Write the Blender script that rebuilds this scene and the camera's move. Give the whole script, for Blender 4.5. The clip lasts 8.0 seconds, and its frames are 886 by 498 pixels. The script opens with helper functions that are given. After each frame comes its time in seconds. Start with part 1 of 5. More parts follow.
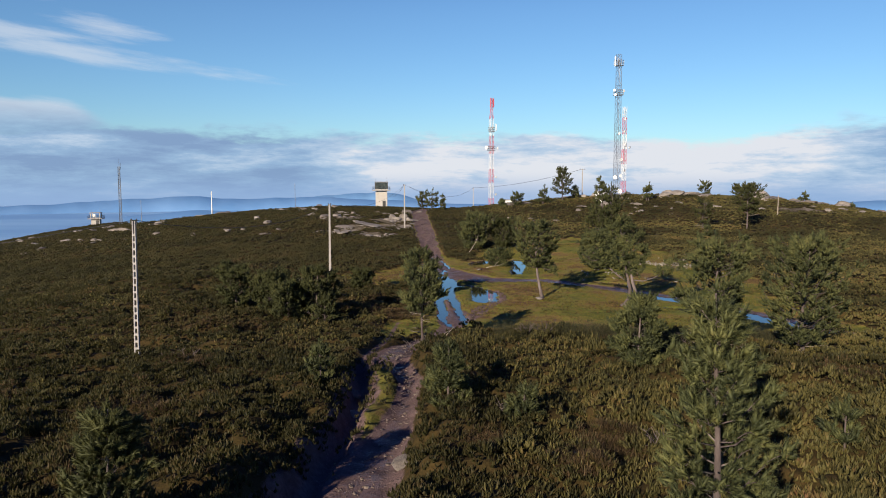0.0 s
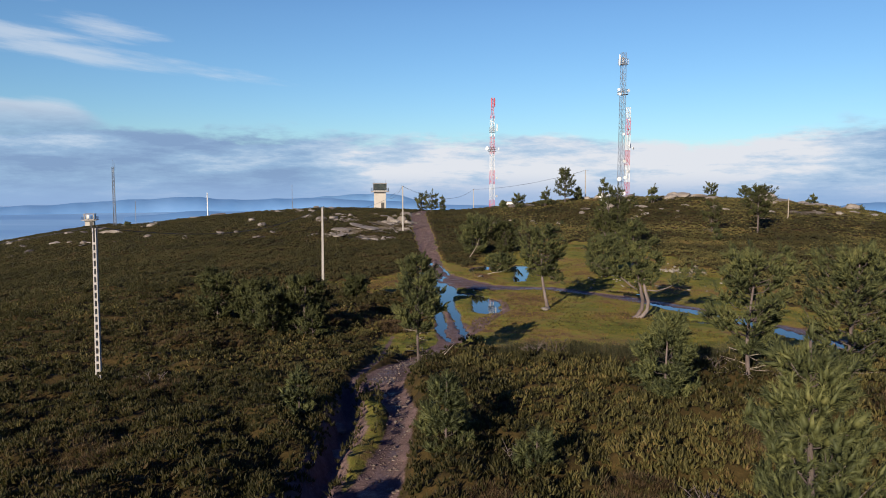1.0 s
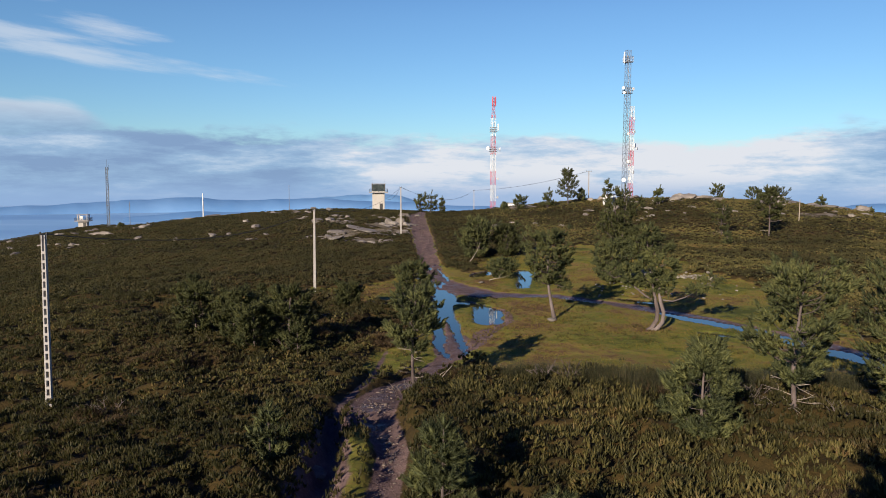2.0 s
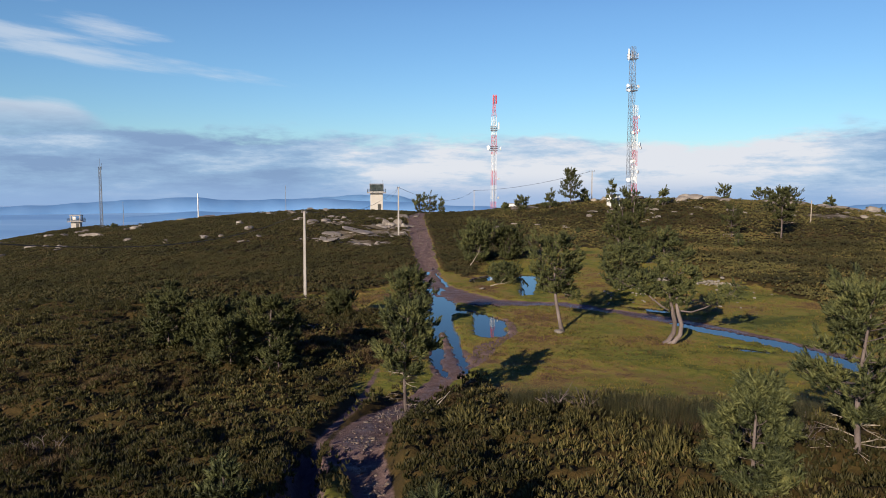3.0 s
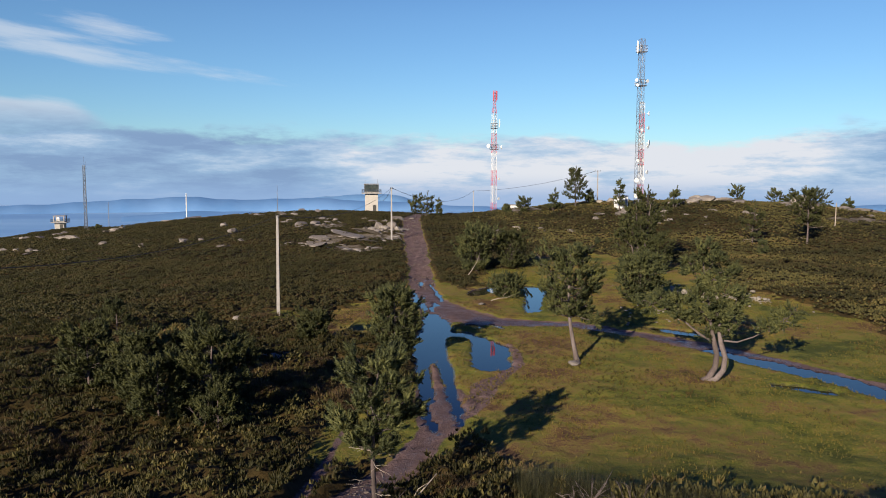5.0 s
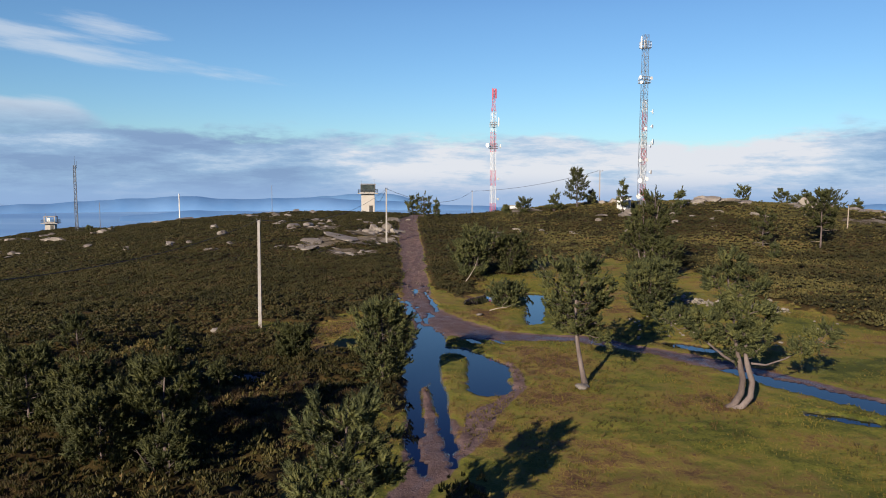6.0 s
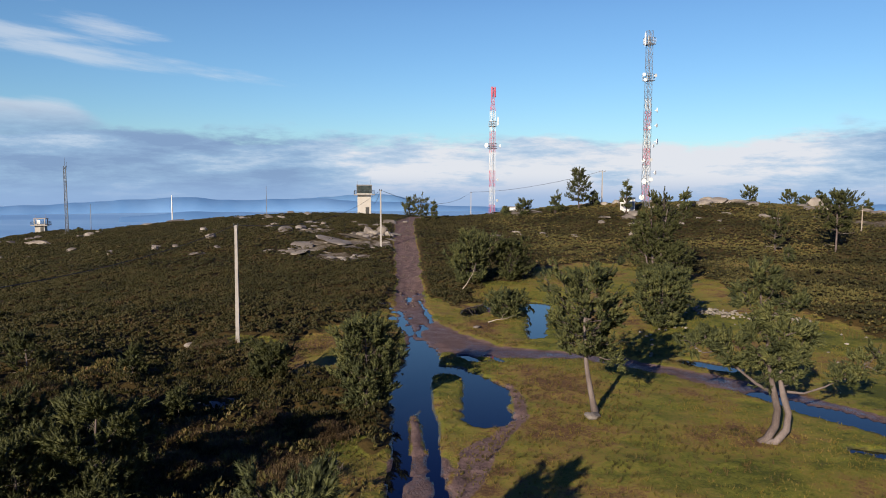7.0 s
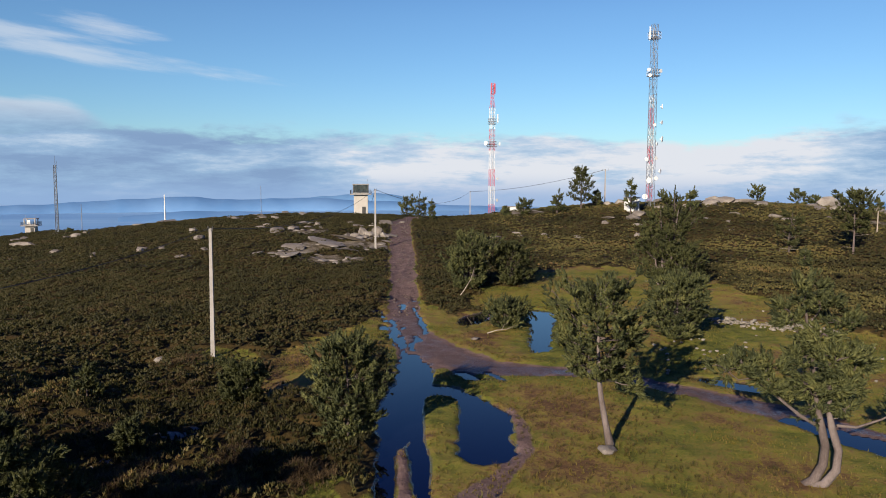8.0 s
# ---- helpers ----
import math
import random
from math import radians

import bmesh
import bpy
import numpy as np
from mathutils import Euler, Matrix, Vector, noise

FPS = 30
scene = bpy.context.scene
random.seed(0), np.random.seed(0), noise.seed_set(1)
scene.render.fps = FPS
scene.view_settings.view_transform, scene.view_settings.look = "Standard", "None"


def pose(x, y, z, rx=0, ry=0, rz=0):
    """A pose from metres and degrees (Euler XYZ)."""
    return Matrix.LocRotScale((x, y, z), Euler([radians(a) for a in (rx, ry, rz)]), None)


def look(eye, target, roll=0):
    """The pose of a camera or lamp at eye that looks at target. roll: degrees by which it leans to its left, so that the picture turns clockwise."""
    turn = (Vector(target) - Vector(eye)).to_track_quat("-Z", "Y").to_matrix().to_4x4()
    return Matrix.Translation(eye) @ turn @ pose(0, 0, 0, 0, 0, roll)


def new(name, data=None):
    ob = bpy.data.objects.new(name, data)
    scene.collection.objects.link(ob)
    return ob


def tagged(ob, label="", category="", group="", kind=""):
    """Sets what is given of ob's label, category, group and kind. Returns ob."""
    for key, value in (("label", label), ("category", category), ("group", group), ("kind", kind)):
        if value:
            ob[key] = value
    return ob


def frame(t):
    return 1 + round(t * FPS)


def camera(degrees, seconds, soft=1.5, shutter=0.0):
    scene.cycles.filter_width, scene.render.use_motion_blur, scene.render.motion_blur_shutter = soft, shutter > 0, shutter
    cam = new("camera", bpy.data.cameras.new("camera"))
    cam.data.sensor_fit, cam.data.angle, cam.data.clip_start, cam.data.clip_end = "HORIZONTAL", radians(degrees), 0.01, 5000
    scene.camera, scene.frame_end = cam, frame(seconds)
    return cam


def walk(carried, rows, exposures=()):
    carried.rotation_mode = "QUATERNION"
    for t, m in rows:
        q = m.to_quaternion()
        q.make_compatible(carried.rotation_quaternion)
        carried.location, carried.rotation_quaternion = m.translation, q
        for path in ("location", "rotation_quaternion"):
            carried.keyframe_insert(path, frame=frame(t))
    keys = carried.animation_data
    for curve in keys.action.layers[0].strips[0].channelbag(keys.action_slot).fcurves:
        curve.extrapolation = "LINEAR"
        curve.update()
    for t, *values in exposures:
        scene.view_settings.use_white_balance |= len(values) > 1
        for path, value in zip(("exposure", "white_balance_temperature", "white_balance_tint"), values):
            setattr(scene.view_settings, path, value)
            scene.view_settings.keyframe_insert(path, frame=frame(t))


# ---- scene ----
from functools import lru_cache

cam = camera(61.6, 8.0, soft=0.95)
PATH = [
    (0, (0.396, -0.243, 9.397), (0.367, 1.748, 9.207), -0.1),
    (0.5, (0.425, 1.988, 9.433), (0.395, 3.979, 9.245), -0.05),
    (1, (0.425, 4.192, 9.453), (0.396, 6.183, 9.266), 0.0),
    (1.5, (0.440, 6.418, 9.460), (0.411, 8.409, 9.274), 0.05),
    (3, (0.540, 13.183, 9.435), (0.511, 15.174, 9.250), 0.1),
    (3.5, (0.590, 15.501, 9.412), (0.561, 17.492, 9.227), 0.15),
    (4, (0.665, 17.804, 9.402), (0.636, 19.795, 9.217), 0.2),
    (5.5, (1.025, 24.539, 9.529), (0.998, 26.53, 9.343), 0.2),
    (6, (1.175, 26.849, 9.620), (1.149, 28.84, 9.433), 0.2),
    (6.5, (1.340, 29.209, 9.652), (1.315, 31.2, 9.466), 0.18),
    (7, (1.510, 31.55, 9.650), (1.485, 33.541, 9.465), 0.15),
    (7.5, (1.655, 33.86, 9.640), (1.630, 35.851, 9.454), 0.15),
    (8, (1.756, 36.17, 9.605), (1.732, 38.161, 9.418), 0.12),
]
walk(cam, [(t, look(eye, target, roll)) for t, eye, target, roll in PATH])

# ---- sky, sun, exposure ----
SUN_ELEV, SUN_AZ = 19.0, 206.0          # degrees; azimuth clockwise from +y
scene.view_settings.exposure = 0.86
toward = Vector((math.sin(radians(SUN_AZ)) * math.cos(radians(SUN_ELEV)), math.cos(radians(SUN_AZ)) * math.cos(radians(SUN_ELEV)), math.sin(radians(SUN_ELEV))))
sun = new("sun", bpy.data.lights.new("sun", "SUN"))
sun.data.energy, sun.data.angle, sun.data.color = 5.0, radians(0.5), (1.0, 0.85, 0.66)
sun.matrix_world = look(toward * 300, (0, 0, 0))


class Nodes:
    """Short hand for building node trees."""

    def __init__(self, tree):
        self.tree = tree
        tree.nodes.clear()

    def add(self, kind, inputs=(), **fields):
        node = self.tree.nodes.new(kind)
        for key, value in fields.items():
            if key == "operation":
                node.operation = value
            elif key == "blend_type":
                node.blend_type = value
            elif key == "data_type":
                node.data_type = value
            elif key == "attribute_name":
                node.attribute_name = value
            elif key == "sky_type":
                node.sky_type = value
            elif key == "interpolation_type":
                node.interpolation_type = value
            elif key == "feature":
                node.feature = value
        for key, value in dict(inputs).items():
            if isinstance(value, bpy.types.NodeSocket):
                self.tree.links.new(value, node.inputs[key])
            else:
                node.inputs[key].default_value = value
        return node

    def math(self, op, a, b=0.0):
        return self.add("ShaderNodeMath", {0: a, 1: b}, operation=op).outputs[0]

    def mix(self, fac, a, b, blend="MIX"):
        node = self.tree.nodes.new("ShaderNodeMixRGB")
        node.blend_type = blend
        for k, v in ((0, fac), (1, a), (2, b)):
            if isinstance(v, bpy.types.NodeSocket):
                self.tree.links.new(v, node.inputs[k])
            else:
                node.inputs[k].default_value = v if k == 0 else (*v[:3], 1)
        return node.outputs[0]

    def noise(self, vector, scale, detail=4.0, rough=0.55):
        return self.add("ShaderNodeTexNoise", {"Vector": vector, "Scale": scale, "Detail": detail, "Roughness": rough}).outputs[0]

    def ramp(self, fac, stops):
        node = self.tree.nodes.new("ShaderNodeValToRGB")
        r = node.color_ramp
        while len(r.elements) < len(stops):
            r.elements.new(0.5)
        for e, (p, c) in zip(r.elements, stops):
            e.position, e.color = p, (*c, 1)
        self.tree.links.new(fac, node.inputs[0])
        return node.outputs[0]

    def step(self, value, lo, hi, to0=0.0, to1=1.0):
        return self.add("ShaderNodeMapRange", {0: value, 1: lo, 2: hi, 3: to0, 4: to1}, interpolation_type="SMOOTHSTEP").outputs[0]


def build_world():
    world = bpy.data.worlds.new("sky")
    world.use_nodes = True
    scene.world = world
    n = Nodes(world.node_tree)
    sky = n.add("ShaderNodeTexSky", sky_type="NISHITA")
    sky.sun_disc, sky.sun_elevation, sky.sun_rotation = False, radians(SUN_ELEV), radians(SUN_AZ)
    sky.altitude, sky.air_density, sky.dust_density, sky.ozone_density = 500, 1.0, 0.3, 2.0
    d = n.add("ShaderNodeTexCoord").outputs["Generated"]
    xyz = n.add("ShaderNodeSeparateXYZ", {0: d})
    x, y, z = xyz.outputs
    az = n.math("ARCTAN2", x, y)
    # long flat banks: stretch the noise along the horizon
    flat = n.add("ShaderNodeCombineXYZ", {0: n.math("MULTIPLY", az, 7.0), 1: n.math("MULTIPLY", z, 25.0), 2: 1.7}).outputs[0]
    big = n.noise(flat, 1.0, 7, 0.6)
    fine = n.noise(flat, 3.2, 6, 0.62)
    body = n.math("ADD", n.math("MULTIPLY", big, 0.7), n.math("MULTIPLY", fine, 0.3))
    low = n.step(z, 0.080, 0.02)
    bank = n.step(n.math("ADD", n.math("ADD", body, n.math("ADD", n.step(az, -0.08, -0.35, 0.0, 0.10), n.step(az, 0.36, 0.48, 0.0, 0.10))), n.math("MULTIPLY", low, 0.42)), 0.60, 0.80)
    bank = n.math("MULTIPLY", bank, n.step(z, 0.10, 0.05))
    # torn wisps above the bank, and a white head behind its end
    torn = n.noise(n.add("ShaderNodeCombineXYZ", {0: n.math("MULTIPLY", n.math("ADD", az, n.math("MULTIPLY", z, 1.2)), 9.0), 1: n.math("MULTIPLY", n.math("ADD", z, n.math("MULTIPLY", az, 0.09)), 62.0), 2: 8.3}).outputs[0], 1.0, 7, 0.62)
    frayed = n.math("MULTIPLY", n.math("SUBTRACT", torn, 0.5), 1.5)
    wisp = None
    for a0, z0, wa, wz, tilt in ((-0.45, 0.146, 0.17, 0.009, -0.09), (-0.56, 0.166, 0.09, 0.010, 0.0), (-0.435, 0.178, 0.05, 0.010, -0.12), (-0.53, 0.222, 0.09, 0.015, 0.05), (-0.38, 0.238, 0.05, 0.008, 0.0), (0.60, 0.21, 0.06, 0.03, 0.2)):
        da = n.math("MULTIPLY", n.math("SUBTRACT", az, a0), 1.0 / wa)
        dz = n.math("MULTIPLY", n.math("SUBTRACT", n.math("SUBTRACT", z, z0), n.math("MULTIPLY", n.math("SUBTRACT", az, a0), tilt)), 1.0 / wz)
        d = n.math("ADD", n.math("MULTIPLY", da, da), n.math("MULTIPLY", dz, dz))
        one = n.step(n.math("ADD", d, n.math("MULTIPLY", frayed, -4.0)), 2.2, -0.6)
        wisp = one if wisp is None else n.math("MAXIMUM", wisp, one)
    head = n.math("ADD", n.step(az, -0.38, -0.50, 0.0, 0.040), n.math("MULTIPLY", frayed, 0.012))
    head = n.math("MULTIPLY", n.step(n.math("SUBTRACT", z, head), 0.058, 0.046), n.math("MULTIPLY", n.step(az, -0.40, -0.47), n.step(z, 0.046, 0.054)))
    cover = n.math("MAXIMUM", n.math("MAXIMUM", bank, n.math("MULTIPLY", head, 0.85)), n.math("MULTIPLY", wisp, 0.55))
    # shaded bellies in the bank
    shade = n.noise(n.add("ShaderNodeCombineXYZ", {0: n.math("MULTIPLY", az, 6.0), 1: n.math("MULTIPLY", z, 30.0), 2: 4.4}).outputs[0], 1.0, 8, 0.66)
    shade = n.math("ADD", shade, n.math("ADD", n.step(az, -0.08, -0.26, -0.05, 0.20), n.step(az, 0.36, 0.50, 0.0, 0.16)))
    tone = n.ramp(shade, [(0.42, (7.6, 7.9, 8.5)), (0.52, (5.0, 6.3, 7.9)), (0.64, (3.1, 4.7, 6.8)), (0.78, (2.35, 3.6, 5.7))])
    tone = n.mix(n.step(z, 0.055, 0.11), tone, (7.2, 7.7, 8.4))
    clear_blue = n.mix(1.0, sky.outputs[0], (0.68, 0.94, 1.20), "MULTIPLY")
    # the deep blue of the upper sky
    clear_blue = n.mix(n.step(z, 0.20, 0.42), clear_blue, n.mix(1.0, clear_blue, (0.20, 0.33, 0.78), "MULTIPLY"))
    col = n.mix(cover, clear_blue, tone)
    # blue haze on the skyline
    col = n.mix(n.step(z, 0.012, -0.03, 0.0, 0.85), col, (2.9, 4.4, 7.0))
    bg = n.add("ShaderNodeBackground", {"Color": col, "Strength": 0.055})
    out = n.tree.nodes.new("ShaderNodeOutputWorld")
    n.tree.links.new(bg.outputs[0], out.inputs[0])


build_world()


# ---- materials ----
def material(name, build):
    m = bpy.data.materials.new(name)
    m.use_nodes = True
    n = Nodes(m.node_tree)
    surf = build(n)
    out = n.tree.nodes.new("ShaderNodeOutputMaterial")
    n.tree.links.new(surf, out.inputs[0])
    return m


def coords(n):
    return n.add("ShaderNodeTexCoord").outputs["Object"]


def principled(n, col, rough=0.8, metal=0.0, bump=None, strength=0.3, dist=0.05, spec=0.5, trans=0.0):
    ins = {"Base Color": col if isinstance(col, bpy.types.NodeSocket) else (*col, 1), "Roughness": rough, "Metallic": metal, "Specular IOR Level": spec}
    if bump is not None:
        ins["Normal"] = n.add("ShaderNodeBump", {"Height": bump, "Strength": strength, "Distance": dist}).outputs[0]
    return n.add("ShaderNodeBsdfPrincipled", ins).outputs[0]


def leafy(name, patches, scale, spread=0.55, through_light=0.25, rough=0.65):
    """Foliage: patches of colour at a few metres' scale, and each sprig a little different."""
    def build(n):
        p = coords(n)
        isl = n.add("ShaderNodeNewGeometry").outputs["Random Per Island"]
        fac = n.math("ADD", n.math("MULTIPLY", n.noise(p, scale, 3, 0.6), 1.0 - spread * 0.5), n.math("MULTIPLY", n.math("SUBTRACT", isl, 0.5), spread * 0.75))
        fac = n.math("ADD", fac, n.math("MULTIPLY", n.math("SUBTRACT", n.noise(p, 1.0, 2), 0.5), 0.55))
        fac = n.math("ADD", fac, n.math("MULTIPLY", n.math("SUBTRACT", n.noise(p, 4.5, 1), 0.5), 0.6))
        col = n.ramp(fac, patches)
        a = n.add("ShaderNodeBsdfPrincipled", {"Base Color": col, "Roughness": rough, "Specular IOR Level": 0.25}).outputs[0]
        b = n.add("ShaderNodeBsdfTranslucent", {"Color": n.mix(0.35, col, (0.16, 0.17, 0.03))}).outputs[0]
        return n.add("ShaderNodeMixShader", {0: through_light, 1: a, 2: b}).outputs[0]
    return material(name, build)


def grainy(name, stops, scale, rough=0.85, strength=0.4, dist=0.02, metal=0.0, stretch=(1, 1, 1), fine=9.0, vary=0.25):
    """Stone, concrete, bark, paint: two scales of colour and relief, and a tint for each object."""
    def build(n):
        p = n.add("ShaderNodeMapping", {"Vector": coords(n), "Scale": stretch}).outputs[0]
        rnd = n.add("ShaderNodeObjectInfo").outputs["Random"]
        a, b = n.noise(p, scale, 5, 0.6), n.noise(p, scale * fine, 4, 0.65)
        fac = n.math("ADD", n.math("ADD", n.math("MULTIPLY", a, 0.65), n.math("MULTIPLY", b, 0.35)), n.math("MULTIPLY", n.math("SUBTRACT", rnd, 0.5), vary))
        return principled(n, n.ramp(fac, stops), rough, metal, b, strength, dist, 0.35)
    return material(name, build)


# Two plants; their dark and bright tones also carry some slope shade and sun.
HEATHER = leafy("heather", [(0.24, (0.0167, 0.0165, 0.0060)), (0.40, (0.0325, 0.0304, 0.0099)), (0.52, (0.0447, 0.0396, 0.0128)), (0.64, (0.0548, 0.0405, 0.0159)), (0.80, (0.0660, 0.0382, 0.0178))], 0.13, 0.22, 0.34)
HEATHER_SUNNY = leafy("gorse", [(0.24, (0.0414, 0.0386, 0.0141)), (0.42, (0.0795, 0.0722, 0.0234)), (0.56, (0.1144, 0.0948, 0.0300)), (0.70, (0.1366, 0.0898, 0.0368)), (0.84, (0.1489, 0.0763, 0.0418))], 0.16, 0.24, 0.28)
BROOM = leafy("broom", [(0.3, (0.0245, 0.0259, 0.0130)), (0.55, (0.0576, 0.0562, 0.0245)), (0.8, (0.1152, 0.0792, 0.0432))], 0.5)
GRASS = leafy("grass_blades", [(0.25, (0.1147, 0.0970, 0.0197)), (0.5, (0.1940, 0.1517, 0.0320)), (0.75, (0.2647, 0.1725, 0.0624))], 0.35, 0.5, 0.4)
NEEDLES = leafy("pine_needles", [(0.2, (0.0226, 0.0284, 0.0125)), (0.42, (0.0567, 0.0652, 0.0249)), (0.65, (0.1150, 0.1186, 0.0416)), (0.92, (0.1660, 0.1436, 0.0566))], 0.6, 0.3, 0.24)
NEEDLES_DARK = leafy("dark_needles", [(0.2, (0.0243, 0.0290, 0.0106)), (0.5, (0.0529, 0.0580, 0.0198)), (0.8, (0.0860, 0.0860, 0.0274))], 0.6, 0.3, 0.24)
BRACKEN = leafy("dead_bracken", [(0.25, (0.0432, 0.0279, 0.0144)), (0.5, (0.0972, 0.0640, 0.0306)), (0.75, (0.1440, 0.1066, 0.0540))], 0.8, 0.4, 0.3)
TUSSOCK = leafy("rough_tussocks", [(0.25, (0.0517, 0.0440, 0.0144)), (0.45, (0.1092, 0.0858, 0.0264)), (0.6, (0.1437, 0.0935, 0.0360)), (0.8, (0.1207, 0.0605, 0.0312))], 0.3, 0.4, 0.35)
BARK = grainy("pine_bark", [(0.25, (0.0298, 0.0232, 0.0228)), (0.5, (0.0849, 0.0660, 0.0623)), (0.75, (0.1613, 0.1337, 0.1296))], 3.0, 0.95, 0.8, 0.03, stretch=(1, 1, 0.35))
DEADWOOD = grainy("dead_wood", [(0.25, (0.1152, 0.0936, 0.0792)), (0.5, (0.2304, 0.1944, 0.1584)), (0.75, (0.3312, 0.2880, 0.2448))], 5.0, 0.9, 0.5, 0.01)
GRANITE = grainy("granite", [(0.22, (0.0572, 0.0509, 0.0454)), (0.42, (0.1375, 0.1187, 0.1049)), (0.6, (0.2062, 0.1838, 0.1646)), (0.8, (0.2750, 0.2545, 0.2327))], 0.9, 0.9, 0.7, 0.06)
PALE_STONE = grainy("pale_stone", [(0.25, (0.0964, 0.0857, 0.0696)), (0.5, (0.1928, 0.1714, 0.1446)), (0.75, (0.2892, 0.2677, 0.2303))], 2.5, 0.9, 0.5, 0.03)
CONCRETE = grainy("weathered_concrete", [(0.25, (0.1647, 0.1520, 0.1428)), (0.5, (0.2421, 0.2281, 0.2200)), (0.75, (0.3002, 0.2888, 0.2856))], 1.5, 0.85, 0.4, 0.01)
CREAM = grainy("cream_render", [(0.22, (0.1487, 0.1323, 0.1167)), (0.42, (0.3074, 0.2859, 0.2610)), (0.7, (0.3668, 0.3493, 0.3297))], 0.9, 0.9, 0.3, 0.02)
WHITE = grainy("white_paint", [(0.25, (0.4301, 0.4223, 0.4066)), (0.5, (0.6100, 0.6100, 0.6021)), (0.8, (0.6569, 0.6569, 0.6491))], 1.2, 0.6, 0.1, 0.005)
RED = grainy("red_paint", [(0.25, (0.30, 0.035, 0.05)), (0.5, (0.44, 0.06, 0.085)), (0.8, (0.50, 0.10, 0.12))], 1.2, 0.55, 0.1, 0.005)
STEEL = grainy("galvanised_steel", [(0.25, (0.1156, 0.1224, 0.1360)), (0.5, (0.2040, 0.2108, 0.2312)), (0.8, (0.2856, 0.2924, 0.3128))], 2.0, 0.5, 0.1, 0.005, metal=0.4)
DARK = grainy("dark_fittings", [(0.3, (0.02, 0.02, 0.022)), (0.7, (0.06, 0.06, 0.06))], 4.0, 0.6, 0.1, 0.005)
DULL_STEEL = grainy("dull_steel", [(0.25, (0.035, 0.045, 0.06)), (0.5, (0.07, 0.085, 0.11)), (0.8, (0.12, 0.135, 0.16))], 2.0, 0.6, 0.1, 0.005, metal=0.2)
GREY_STEEL = grainy("grey_steel", [(0.25, (0.07, 0.08, 0.10)), (0.5, (0.13, 0.145, 0.175)), (0.8, (0.2, 0.215, 0.24))], 2.0, 0.55, 0.1, 0.005, metal=0.3)


def window_glass(n):
    p = coords(n)
    return principled(n, n.ramp(n.noise(p, 1.2, 3), [(0.3, (0.015, 0.022, 0.022)), (0.7, (0.05, 0.06, 0.055))]), 0.12)


GLASS = material("dark_window_glass", window_glass)


